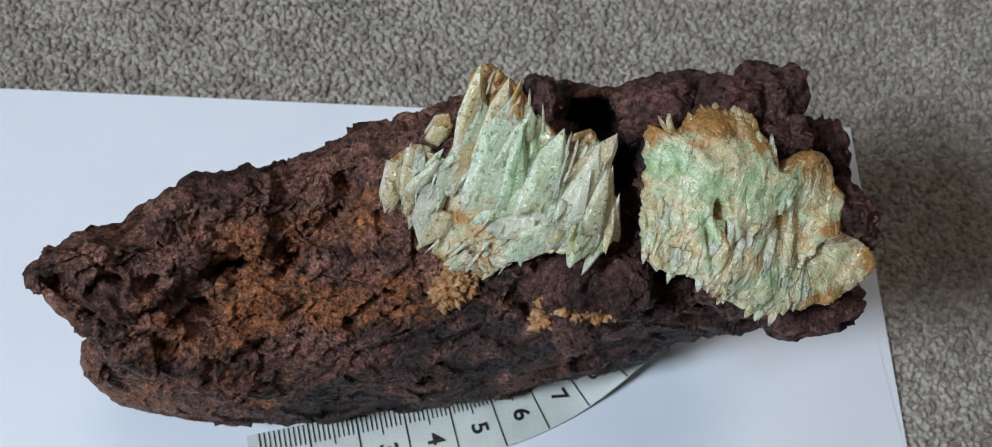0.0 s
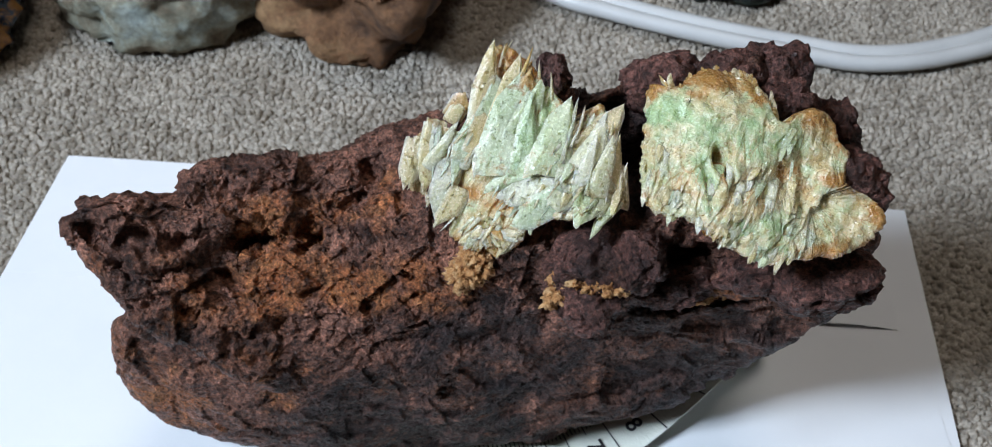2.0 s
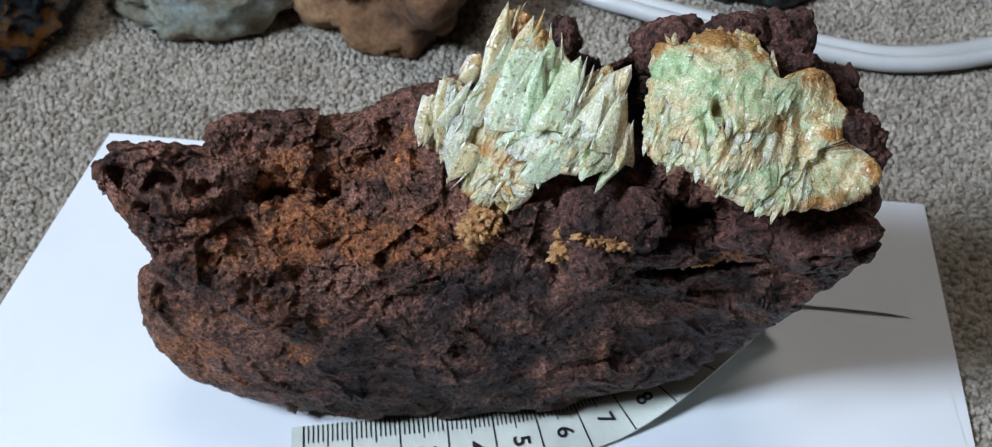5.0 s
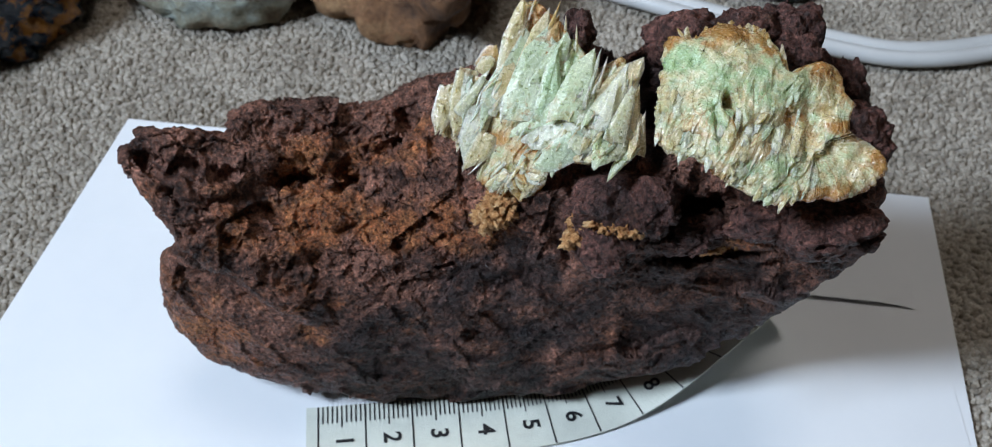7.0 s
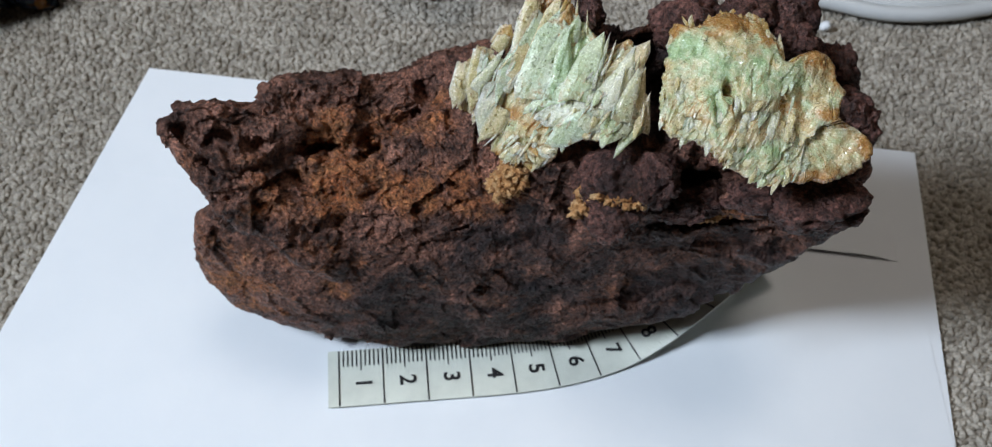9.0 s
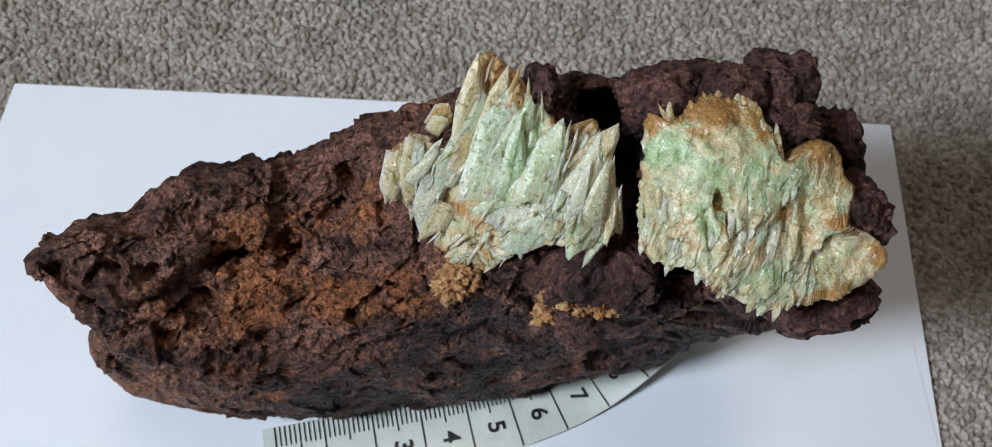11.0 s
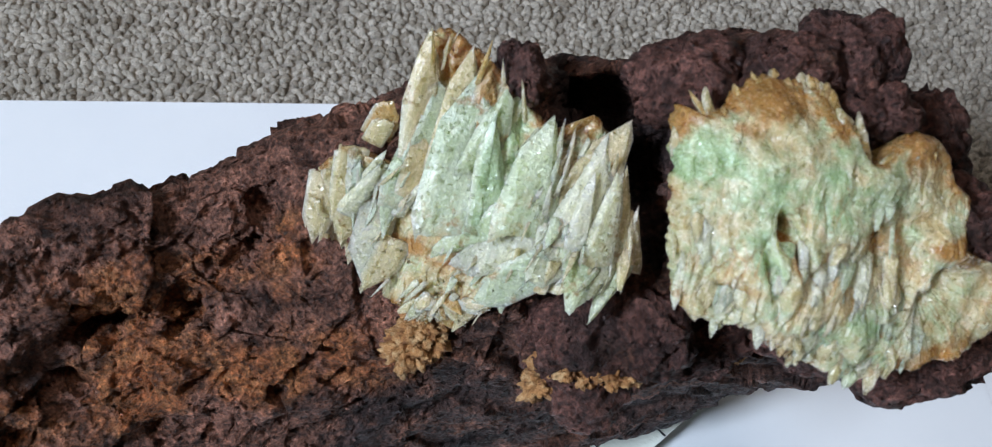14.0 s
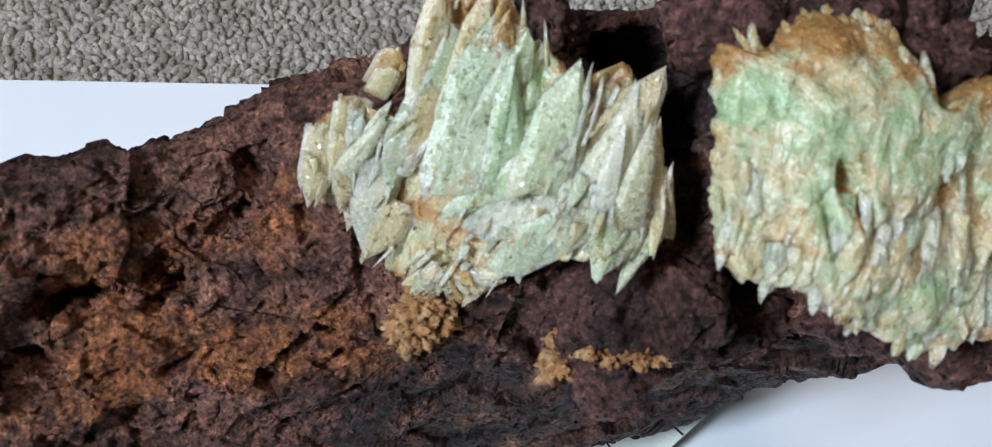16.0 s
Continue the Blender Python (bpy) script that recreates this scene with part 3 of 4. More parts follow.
def spots(u, v, places):
    """The largest of some soft round patches: along, up, half length, half height, strength."""
    z = np.zeros(len(u))
    for a, b, ra, rb, s in places:
        z = np.maximum(z, s * np.exp(-(((u - a) / ra) ** 2 + ((v - b) / rb) ** 2)))
    return z


def cluster_ground(name, outline, rise, turn, tan_at, green_at, pits_at, seed, relief, fan, label):
    """The grown-together ground of a cluster: a crust with ribs that run along the fibres."""
    S, R, B = 950, 210, 14
    ca, sa = math.cos(radians(turn)), math.sin(radians(turn))
    rims = {}

    def ribbed(u, v):
        flat = np.stack([u, v, 0 * u + seed], 1)
        w = rise(u, v) + 1.3 * fbm(flat, 8.0, 2) + 0.9 * fbm(flat + 3, 3.4, 2)
        bu, bv = u + 1.6 * fbm(flat, 6.0, 2), v + 1.6 * fbm(flat + 5, 6.0, 2)
        a, b = bu * ca + bv * sa, -bu * sa + bv * ca
        if fan:
            # the ribs of the fan spread from its hub
            x, y = u - FAN_HUB[0], v - FAN_HUB[1]
            far, an = np.hypot(x, y), np.arctan2(y, x)
            k = smooth(0.4, -0.3, an) * smooth(-2.2, -1.5, an) * smooth(0.8, 2.2, far) * smooth(14, 11, far)
            a, b = a + k * (far - a), b + k * (an * 6.5 - b)
            w = w - 1.5 * k * smooth(5.5, 0.5, far)
            soften = 1 - 0.88 * k
        big, rim1, _ = facets(np.stack([a / 8.0, b / 2.6, 0 * a + seed], 1), 1, 1.5, True)
        mid, rim2, _ = facets(np.stack([a / 3.4, b / 0.95, 0 * a + seed + 1], 1), 1, 1.4, True)
        fine = fbm(np.stack([a / 5.0, b / 0.8, 0 * a + seed], 1), 1.0, 3, 0.6, ridged=True)
        lower = 0.35 + 0.65 * smooth(70, 60, v)
        if fan:
            lower = lower * soften
        rims["tan"] = np.minimum(rim1 * 1.5, rim2)
        w = w + relief * lower * (1.2 * big + 0.5 * mid) + 0.16 * lower * fine + 0.13 * fbm(flat + 9, 1.1, 2, 0.6, ridged=True)
        return w - spots(u, v, pits_at)
    c, ring = outline_loop(outline, S)
    r = np.linspace(0.004, 1, R)[:, None, None]
    at = np.stack([ring[:, 0], ring[:, 1], 0 * ring[:, 0]], 1)
    teeth = (0.030 * fbm(at, 1.8, 3, 0.6) + 0.02 * fbm(at, 0.7, 2))[None, :, None]
    uv = c + r * (ring - c) * (1 + teeth * r ** 6)
    u, v = uv[..., 0].ravel(), uv[..., 1].ravel()
    k = np.clip((r[..., 0] - 0.93) / 0.07, 0, 1)
    w = ribbed(u, v).reshape(R, S) - 1.8 * (1 - np.sqrt(np.clip(1 - k * k, 0, 1)))
    rb = np.linspace(1, 0.3, B + 1)[1:, None, None]
    uvb = c + rb * (uv[-1] - c)
    wb = w[-1][None, :] - (1 - rb[..., 0]) * 16
    q = np.concatenate([lean_frame(uv[..., 0], uv[..., 1], w), lean_frame(uvb[..., 0], uvb[..., 1], wb)]).reshape(-1, 3)
    me = grid_mesh(name, q, ring_faces(R + B, S))
    flat = np.stack([u, v, 0 * u + seed + 9], 1)
    mottle = fbm(flat, 3.0, 4, 0.65)
    z = 1.2 * spots(u, v, tan_at) * (1 + 1.3 * mottle) + 0.7 * smooth(0.92, 1.0, np.repeat(r[:, 0, 0], S)) * (0.6 + mottle)
    crack = 0.7 * smooth(0.13, 0.0, rims["tan"]) * smooth(-0.1, 0.35, fbm(flat + 7, 4.0, 2)) * smooth(72, 62, v)
    set_attribute(me, "tan", np.concatenate([np.clip(np.maximum(smooth(0.22, 0.95, z), crack), 0, 1), np.full(S * B, 0.8)]))
    hue = 0.68 + 0.6 * mottle - 0.85 * spots(u, v, green_at) * (1 + 0.8 * fbm(flat + 13, 2.0, 3, 0.6))
    set_attribute(me, "hue", np.concatenate([np.clip(hue, 0, 1), np.full(S * B, 0.5)]))
    return link_mesh(name, me, DRUSE, specimen, label)


left_cluster = cluster_ground("crystal_crust", LEFT_OUTLINE, lambda u, v: LEFT_RISE(u, v) - 1.9, 62,
                              [(49.5, 84, 4, 4.5, 1), (58, 74.5, 5, 3, 0.9), (41, 55.5, 5, 3.0, 0.9), (38.5, 63, 4, 2.2, 0.8), (62, 66, 2, 6, 0.6), (32, 70, 2, 5, 0.5), (47, 61.6, 5, 1.6, 0.7), (56, 66, 3, 3, 0.5), (57.5, 69, 1.6, 6, 0.8), (53.5, 65, 1.2, 4, 0.6), (36.5, 70, 1.5, 6, 0.7)],
                              [(52.5, 73, 3, 5, 0.9), (45, 72, 4, 5, 0.8), (57, 64, 3, 3, 0.4)], [(40.6, 70.5, 1.2, 2.5, 2.0), (33.4, 66, 0.8, 2.5, 1.6), (48, 61.2, 3.5, 0.6, 1.5), (53.4, 69, 0.5, 3, 1.2)],
                              3, 0.55, False, "bladed pale green crystals with tan stained tips")
right_cluster = cluster_ground("crystal_crust", RIGHT_OUTLINE, RIGHT_RISE, 62,
                               [(76, 77.5, 6, 2.8, 1.15), (80, 74.5, 2.2, 3.5, 1.0), (66, 76.0, 2.4, 1.4, 0.7), (71, 74.5, 3, 1.4, 0.5), (72.8, 63.8, 0.9, 2.6, 0.9), (81.8, 61.8, 1.8, 4.0, 0.55), (84.6, 62.2, 1.8, 3.6, 0.6),
                                (88.4, 69.8, 4.4, 2.0, 1.0), (91.4, 66.0, 1.8, 4.5, 0.9), (90, 60.0, 4.0, 1.8, 1.2), (94.6, 55.6, 2.0, 2.6, 1.0), (65.6, 60.4, 2.6, 1.6, 0.75), (77.5, 57, 1.2, 3.4, 0.5), (85, 50.6, 8, 1.4, 0.8), (70.6, 56.5, 1.5, 2, 0.5)],
                               [(67.2, 72.6, 3.4, 3.4, 0.85), (71, 70, 4.0, 3.0, 0.9), (69.8, 62.4, 1.6, 3.2, 1.0), (78, 67.6, 5.0, 4.0, 0.7), (74.0, 55.0, 1.6, 1.6, 0.7), (79.5, 54.6, 2.0, 3.0, 0.7), (85.2, 54.6, 2.6, 2.2, 0.45), (84.6, 66.5, 2, 2, 0.4)],
                               [(72.6, 65.0, 0.9, 1.6, 4.5), (73.4, 62.2, 0.6, 2.4, 2.6), (81.8, 61.4, 1.3, 4.0, 1.3), (84.8, 62.6, 1.3, 3.2, 1.2), (65.6, 60.2, 1.5, 0.9, 2.4), (73.6, 73.2, 1.3, 1.0, 1.6), (68.6, 71.8, 0.8, 1.2, 0.9), (87.2, 63.0, 2.2, 0.9, 1.4), (70.2, 61.0, 0.5, 3.0, 1.6)],
                               8, 0.34, True, "massive pale green crystal crust with orange-tan rims")


def blade_mesh(seed, blunt=0.15, split=0.12, tail=0.5):
    """One crystal blade of unit length along x, its free end at x = -0.5: a flat plate of grown-together laths whose ends stand at different lengths."""
    rnd = random.Random(seed)
    laths, rows = 4, 14
    peak = rnd.uniform(-0.6, 0.6)
    edge = sorted([-1, 1] + [rnd.uniform(-0.9, 0.9) for _ in range(laths - 1)])
    crown = rnd.uniform(-0.6, 0.6)
    slope, undulate = rnd.uniform(-0.25, 0.25), rnd.uniform(0, 6.28)
    across = []
    for k in range(laths):
        level, start = rnd.uniform(-0.08, 0.08), rnd.uniform(0, split)
        a, b = edge[k], edge[k + 1]
        for s in (a, 0.6 * a + 0.4 * b, b):
            across.append((s, level + 0.22 * (1 - abs(s - crown)), start))
    pts, faces = [], []
    n = len(across)
    for side in (1, -1):
        for i in range(rows + 1):
            for s, level, start in across:
                t0 = (1 - blunt) * 0.8 * abs(s - peak) / (1 + abs(peak)) + start
                t1 = 1 - tail * 0.5 * abs(s + 0.4 * peak) ** 1.3 - 0.5 * start
                t = t0 + (max(t1, t0 + 0.15) - t0) * (i / rows)
                thin = (1 - abs(s) ** 6 * 0.85) * min(1, 0.3 + 5 * (t - t0)) * min(1, 0.2 + 4 * (1 - t))
                z = (0.45 + level + 0.08 * math.sin(t * 9 + undulate) + 0.03 * math.sin(s * 9 + t * 17)) * thin if side == 1 else -0.5 * thin
                pts.append((t - 0.5, s, z + slope * s))
    base = (rows + 1) * n
    for i in range(rows):
        for k in range(n - 1):
            a = i * n + k
            faces.append((a, a + n, a + n + 1, a + 1))
            faces.append((base + a, base + a + 1, base + a + n + 1, base + a + n))
        for k in (0, n - 1):
            a = i * n + k
            f = (a, base + a, base + a + n, a + n)
            faces.append(f if k == 0 else f[::-1])
    for i in (0, rows):
        for k in range(n - 1):
            a = i * n + k
            f = (a, a + 1, base + a + 1, base + a)
            faces.append(f if i == 0 else f[::-1])
    me = bpy.data.meshes.new("crystal_blade")
    me.from_pydata(pts, [], faces)
    bm = bmesh.new()
    bm.from_mesh(me)
    bmesh.ops.recalc_face_normals(bm, faces=bm.faces)
    bm.to_mesh(me)
    bm.free()
    me.materials.append(CRYSTAL)
    return me


SHARP = [blade_mesh(s, 0.0, 0.07, 0.08) for s in range(10)]
BLUNT = [blade_mesh(s + 20, 0.5, 0.13, 0.08) for s in range(10)]
GREEN, MINT, WHITE, CREAM, TAN = (0.49, 0.61, 0.36), (0.61, 0.67, 0.45), (0.73, 0.70, 0.50), (0.75, 0.60, 0.35), (0.60, 0.35, 0.13)
AXES = Matrix(((1, 0, 0), (0, 0.775, -0.632), (0, 0.632, 0.775)))


def blade(cluster, a, b, width, thick, colour, rnd, kinds=SHARP, skew=0.3):
    """A blade from its free end a to its root b, both (along, up, out) in mm."""
    a, b = Vector(a), Vector(b)
    x = (b - a).normalized()
    z = (Vector((0, 0, 1)) + Vector((rnd.uniform(-skew, skew), rnd.uniform(-skew, skew), 0)))
    z = (z - x * z.dot(x)).normalized()
    m = AXES @ Matrix((x, z.cross(x), z)).transposed()
    ob = new("crystal_blade", rnd.choice(kinds))
    ob.parent = cluster
    mid = (a + b) / 2
    ob.matrix_basis = Matrix.Translation(lean_frame(*mid)) @ m.to_4x4() @ Matrix.Diagonal(((b - a).length * 0.001, width * 0.0005, thick * 0.001, 1))
    j = rnd.uniform(0.94, 1.06)
    ob.color = (colour[0] * j, colour[1] * j, colour[2] * j * rnd.uniform(0.96, 1.04), 1)


def rise_at(rise, u, v):
    return float(rise(np.array([float(u)]), np.array([float(v)]))[0])


rnd = random.Random(5)


def plate(tip, root, width, colour, lift, sink=-0.5, kinds=SHARP, thick=1.4):
    """A large blade of the left cluster, lying on its rise."""
    blade(left_cluster, (*tip, rise_at(LEFT_RISE, *tip) + lift), (*root, rise_at(LEFT_RISE, *root) + sink - 1.1), width * 1.3, thick * (0.75 if kinds is SHARP else 0.5), colour, rnd, kinds, 0.12)


# the great blades standing up
plate((46.8, 88.8), (41.4, 68.0), 5.2, CREAM, -0.5, -0.6, SHARP, 2.0)
plate((48.2, 88.2), (44.0, 70.0), 4.0, CREAM, -0.7, -0.8, SHARP, 1.8)
plate((45.6, 86.4), (41.0, 70.0), 3.4, MINT, -0.3, -0.2, SHARP, 1.8)
plate((45.0, 84.6), (39.6, 67.6), 5.2, MINT, 0.5, 0.4, SHARP, 1.8)
plate((45.6, 85.6), (44.6, 65.0), 8.0, MINT, 0.2, 1.3, SHARP, 2.0)
plate((49.8, 85.4), (46.6, 73.0), 3.2, TAN, -0.9, -1.0, SHARP, 1.6)
plate((51.6, 83.8), (48.6, 74.0), 3.2, TAN, -1.3, -1.2, SHARP, 1.6)
plate((52.5, 82.6), (43.4, 66.5), 4.6, MINT, 0.6, 0.6, SHARP, 1.7)
plate((51.4, 78.0), (47.0, 64.5), 4.0, GREEN, 0.0, 0.2, SHARP, 1.4)
plate((56.0, 82.2), (50.0, 64.0), 5.4, MINT, 1.3, 0.8, SHARP, 2.0)
plate((62.6, 78.6), (55.5, 64.5), 5.6, CREAM, 0.2, -0.5, SHARP, 1.5)
plate((60.4, 75.4), (54.6, 62.5), 4.6, WHITE, -0.2, 0.1, SHARP, 1.4)
plate((61.4, 71.9), (56.9, 60.6), 2.8, WHITE, 1.1, 0.8, SHARP, 1.5)
plate((58.5, 72.7), (55.2, 62.6), 1.9, WHITE, 1.1, 0.7, SHARP, 1.2)
plate((63.3, 71.2), (59.8, 60.2), 2.2, CREAM, 0.0, -0.4, SHARP, 1.2)
plate((63.9, 66.0), (61.2, 58.6), 2.0, CREAM, -0.3, -0.6, SHARP, 1.0)
# blades that point down and out
plate((39.4, 62.0), (53.4, 68.4), 3.6, MINT, 2.3, 0.2, SHARP, 1.6)
plate((41.6, 59.0), (55.6, 67.6), 4.3, WHITE, 2.6, 0.5, BLUNT, 1.8)
plate((43.6, 57.8), (53.5, 62.0), 3.8, MINT, 2.0, 0.2, BLUNT, 1.6)
plate((49.4, 57.6), (58.4, 67.0), 4.1, WHITE, 2.4, 0.1, BLUNT, 1.8)
plate((52.2, 57.0), (60.6, 66.6), 3.4, MINT, 2.4, 0.2, BLUNT, 1.7)
plate((54.2, 56.0), (61.6, 64.4), 2.6, WHITE, 2.1, 0.1, BLUNT, 1.5)
plate((55.8, 54.0), (61.0, 60.8), 2.0, MINT, 1.8, -0.1, SHARP, 1.2)
plate((58.6, 57.0), (61.8, 63.0), 1.8, CREAM, 1.5, -0.3, SHARP, 1.0)
plate((47.6, 55.6), (48.4, 59.4), 1.3, MINT, 1.5, -0.3, SHARP, 0.9)
# the ragged left column
plate((28.6, 63.4), (32.4, 74.0), 2.8, CREAM, 0.4, -0.2, BLUNT, 1.4)
plate((31.6, 63.2), (35.6, 76.4), 3.0, CREAM, 0.8, 0.2, BLUNT, 1.5)
plate((38.2, 75.2), (32.6, 67.2), 2.2, WHITE, 1.4, 0.9, SHARP, 1.3)
plate((35.6, 76.8), (34.0, 67.5), 2.8, MINT, 0.3, 0.2, SHARP, 1.4)
plate((32.8, 59.2), (37.6, 69.5), 3.4, WHITE, 0.7, 0.2, BLUNT, 1.6)
plate((34.0, 57.8), (38.6, 65.0), 3.0, CREAM, 0.5, -0.2, BLUNT, 1.4)
plate((36.0, 64.2), (39.4, 73.2), 2.2, MINT, 0.6, 0.2, SHARP, 1.2)
plate((41.0, 80.0), (37.8, 75.6), 2.8, TAN, -3.6, -3.8, BLUNT, 1.2)
plate((40.0, 78.6), (37.4, 75.0), 2.0, CREAM, -3.2, -3.6, BLUNT, 1.2)


def inside(outline, u, v):
    hit = False
    for (x0, y0), (x1, y1) in zip(outline, outline[1:] + outline[:1]):
        if (y0 > v) != (y1 > v) and u < (x1 - x0) * (v - y0) / (y1 - y0) + x0:
            hit = not hit
    return hit


def left_turn(u, v):
    base = 44 + 26 * min(1, max(0, (v - 58) / 20)) + 14 * min(1, max(0, (u - 52) / 10)) + 24 * min(1, max(0, (38 - u) / 8))
    return base + 180 * (v < 66 + 0.25 * (u - 46) or u < 37)


def left_colour(u, v):
    if v > 81 or (u > 57 and v > 73):
        return TAN if rnd.random() < 0.5 else CREAM
    if v < 57 and u < 47:
        return CREAM if rnd.random() < 0.7 else TAN
    return CREAM if u > 61 or u < 34 else rnd.choice((MINT, WHITE, WHITE, CREAM))


# small blades grown between the great ones
made = 0
while made < 44:
    u, v = rnd.uniform(30, 63), rnd.uniform(53, 85)
    if not inside(LEFT_OUTLINE, u, v) or ((u - 46) / 6) ** 2 + ((v - 73) / 8) ** 2 < 1:
        continue
    an, ln, wd = radians(left_turn(u, v) + rnd.gauss(0, 9)), rnd.uniform(2.5, 6.0), rnd.uniform(0.7, 1.9)
    du, dv = math.cos(an) * ln / 2, math.sin(an) * ln / 2
    blade(left_cluster, (u + du, v + dv, rise_at(LEFT_RISE, u + du, v + dv) + rnd.uniform(-0.7, 0.3)), (u - du, v - dv, rise_at(LEFT_RISE, u - du, v - dv) - 0.7), wd, wd * 0.5, left_colour(u, v), rnd)
    made += 1
# fine needles standing along the great blades
made = 0
while made < 46:
    u, v = rnd.uniform(29.5, 64), rnd.uniform(53, 87)
    if not inside(LEFT_OUTLINE, u, v) or ((u - 46) / 6) ** 2 + ((v - 73) / 8) ** 2 < 1:
        continue
    an, ln, wd = radians(left_turn(u, v) + rnd.gauss(0, 10)), rnd.uniform(2.0, 6.5), rnd.uniform(0.35, 1.0)
    du, dv = math.cos(an) * ln / 2, math.sin(an) * ln / 2
    blade(left_cluster, (u + du, v + dv, rise_at(LEFT_RISE, u + du, v + dv) + rnd.uniform(0.3, 1.9)), (u - du, v - dv, rise_at(LEFT_RISE, u - du, v - dv) - 0.5), wd, wd * 0.7, left_colour(u, v), rnd, SHARP, 0.6)
    made += 1
# the cream tuft below them
for k in range(26):
    an, ln = radians(-150 + 125 * k / 25 + rnd.uniform(-8, 8)), rnd.uniform(3.0, 6.5)
    u, v = 41.6 + math.cos(an) * ln * 0.95, 57.4 + math.sin(an) * ln * 0.8
    blade(left_cluster, (u, v, rise_at(LEFT_RISE, u, v) - 0.3 + rnd.uniform(-0.4, 0.6)), (41.6 + 0.2 * (u - 41.6), 57.8, rise_at(LEFT_RISE, 41.6, 57.6) - 0.6), rnd.uniform(1.2, 2.4), 0.9, rnd.choice((CREAM, CREAM, WHITE, TAN)), rnd, BLUNT)


def lobe(tip, root, width, colour, lift, sink=-0.4, kinds=BLUNT, thick=1.6):
    blade(right_cluster, (*tip, rise_at(RIGHT_RISE, *tip) + lift), (*root, rise_at(RIGHT_RISE, *root) + sink), width, thick, colour, rnd, kinds, 0.14)


# drooping lobes along the lower rim of the right cluster
for (tu, tv), wd, col in zip([(61.8, 59.4), (63.2, 57.8), (64.7, 56.3), (66.9, 56.8), (68.6, 54.9), (70.2, 53.6), (71.8, 52.4), (73.8, 51.3), (75.6, 50.3), (77.4, 49.2), (78.8, 48.6), (80.4, 48.9)],
                             (2.6, 2.4, 2.2, 3.4, 3.0, 2.6, 2.8, 2.8, 2.6, 1.8, 1.5, 2.4), (WHITE, CREAM, WHITE, CREAM, WHITE, CREAM, WHITE, CREAM, MINT, WHITE, CREAM, CREAM)):
    ln = rnd.uniform(5.0, 7.5)
    lobe((tu - 0.4, tv - 0.8), (tu + 0.46 * ln, tv + 0.88 * ln), wd * 1.1, col, -0.3, -1.2)
# ribs on the lower half
for tu, tv, ln, wd, col in [(72.6, 55.6, 8, 2.2, WHITE), (74.6, 54.6, 8, 1.8, CREAM), (76.6, 54.0, 9, 2.0, WHITE), (78.4, 53.0, 8, 1.8, CREAM), (69.6, 58.2, 7, 2.0, GREEN), (66.6, 60.2, 6, 2.2, CREAM), (80.6, 52.0, 7, 2.0, MINT), (63.8, 62.0, 6, 2.0, WHITE)]:
    lobe((tu, tv), (tu + 0.44 * ln, tv + 0.88 * ln), wd, col, 0.0, -1.4)
# fine needles hanging down over the lower half and along the left rim
made = 0
while made < 44:
    u, v = rnd.uniform(61.5, 84), rnd.uniform(49, 67)
    if not inside(RIGHT_OUTLINE, u, v) or (u - 74) ** 2 / 90 + (v - 68) ** 2 / 30 < 1:
        continue
    an, ln, wd = radians(242 + rnd.gauss(0, 9)), rnd.uniform(2.0, 5.5), rnd.uniform(0.5, 1.5)
    du, dv = math.cos(an) * ln / 2, math.sin(an) * ln / 2
    lobe((u + du, v + dv), (u - du, v - dv), wd, rnd.choice((WHITE, CREAM, CREAM, MINT)), rnd.uniform(-0.2, 0.9), -0.9, rnd.choice((SHARP, BLUNT)), wd * 0.8)
    made += 1
# jagged orange shards along the upper rim and round the shoulder
for k in range(34):
    (u0, v0), (u1, v1) = rnd.choice([((68, 77), (80, 78.4)), ((80, 78), (82, 71)), ((84, 69.4), (90, 68.6))])
    t = rnd.random()
    u, v, an, ln = u0 + (u1 - u0) * t, v0 + (v1 - v0) * t, radians(rnd.gauss(78 if v0 > 70 else 40, 11)), rnd.uniform(1.4, 2.8)
    lobe((u + 0.5 * ln * math.cos(an), v + 0.5 * ln * math.sin(an)), (u - 0.6 * ln * math.cos(an), v - 0.6 * ln * math.sin(an)), rnd.uniform(0.9, 1.9), rnd.choice((TAN, TAN, CREAM)), rnd.uniform(-0.8, 0.2), -0.9, SHARP, 0.9)
# tan blades standing on the upper rim and at the shoulder
for tu, tv, wd, col in [(66.4, 77.5, 2.0, CREAM), (70.4, 77.0, 2.0, TAN), (72.6, 78.4, 2.2, TAN), (75.0, 79.2, 2.6, TAN), (76.8, 79.8, 2.0, CREAM), (79.7, 78.9, 2.2, CREAM), (78.2, 78.5, 2.4, TAN), (81.0, 75.6, 2.0, TAN), (83.2, 74.2, 1.3, CREAM)]:
    ln = rnd.uniform(3.5, 6.0)
    lobe((tu, tv), (tu - 0.18 * ln, tv - ln), wd * 1.2, col, -0.6, -1.7, SHARP, 1.2)


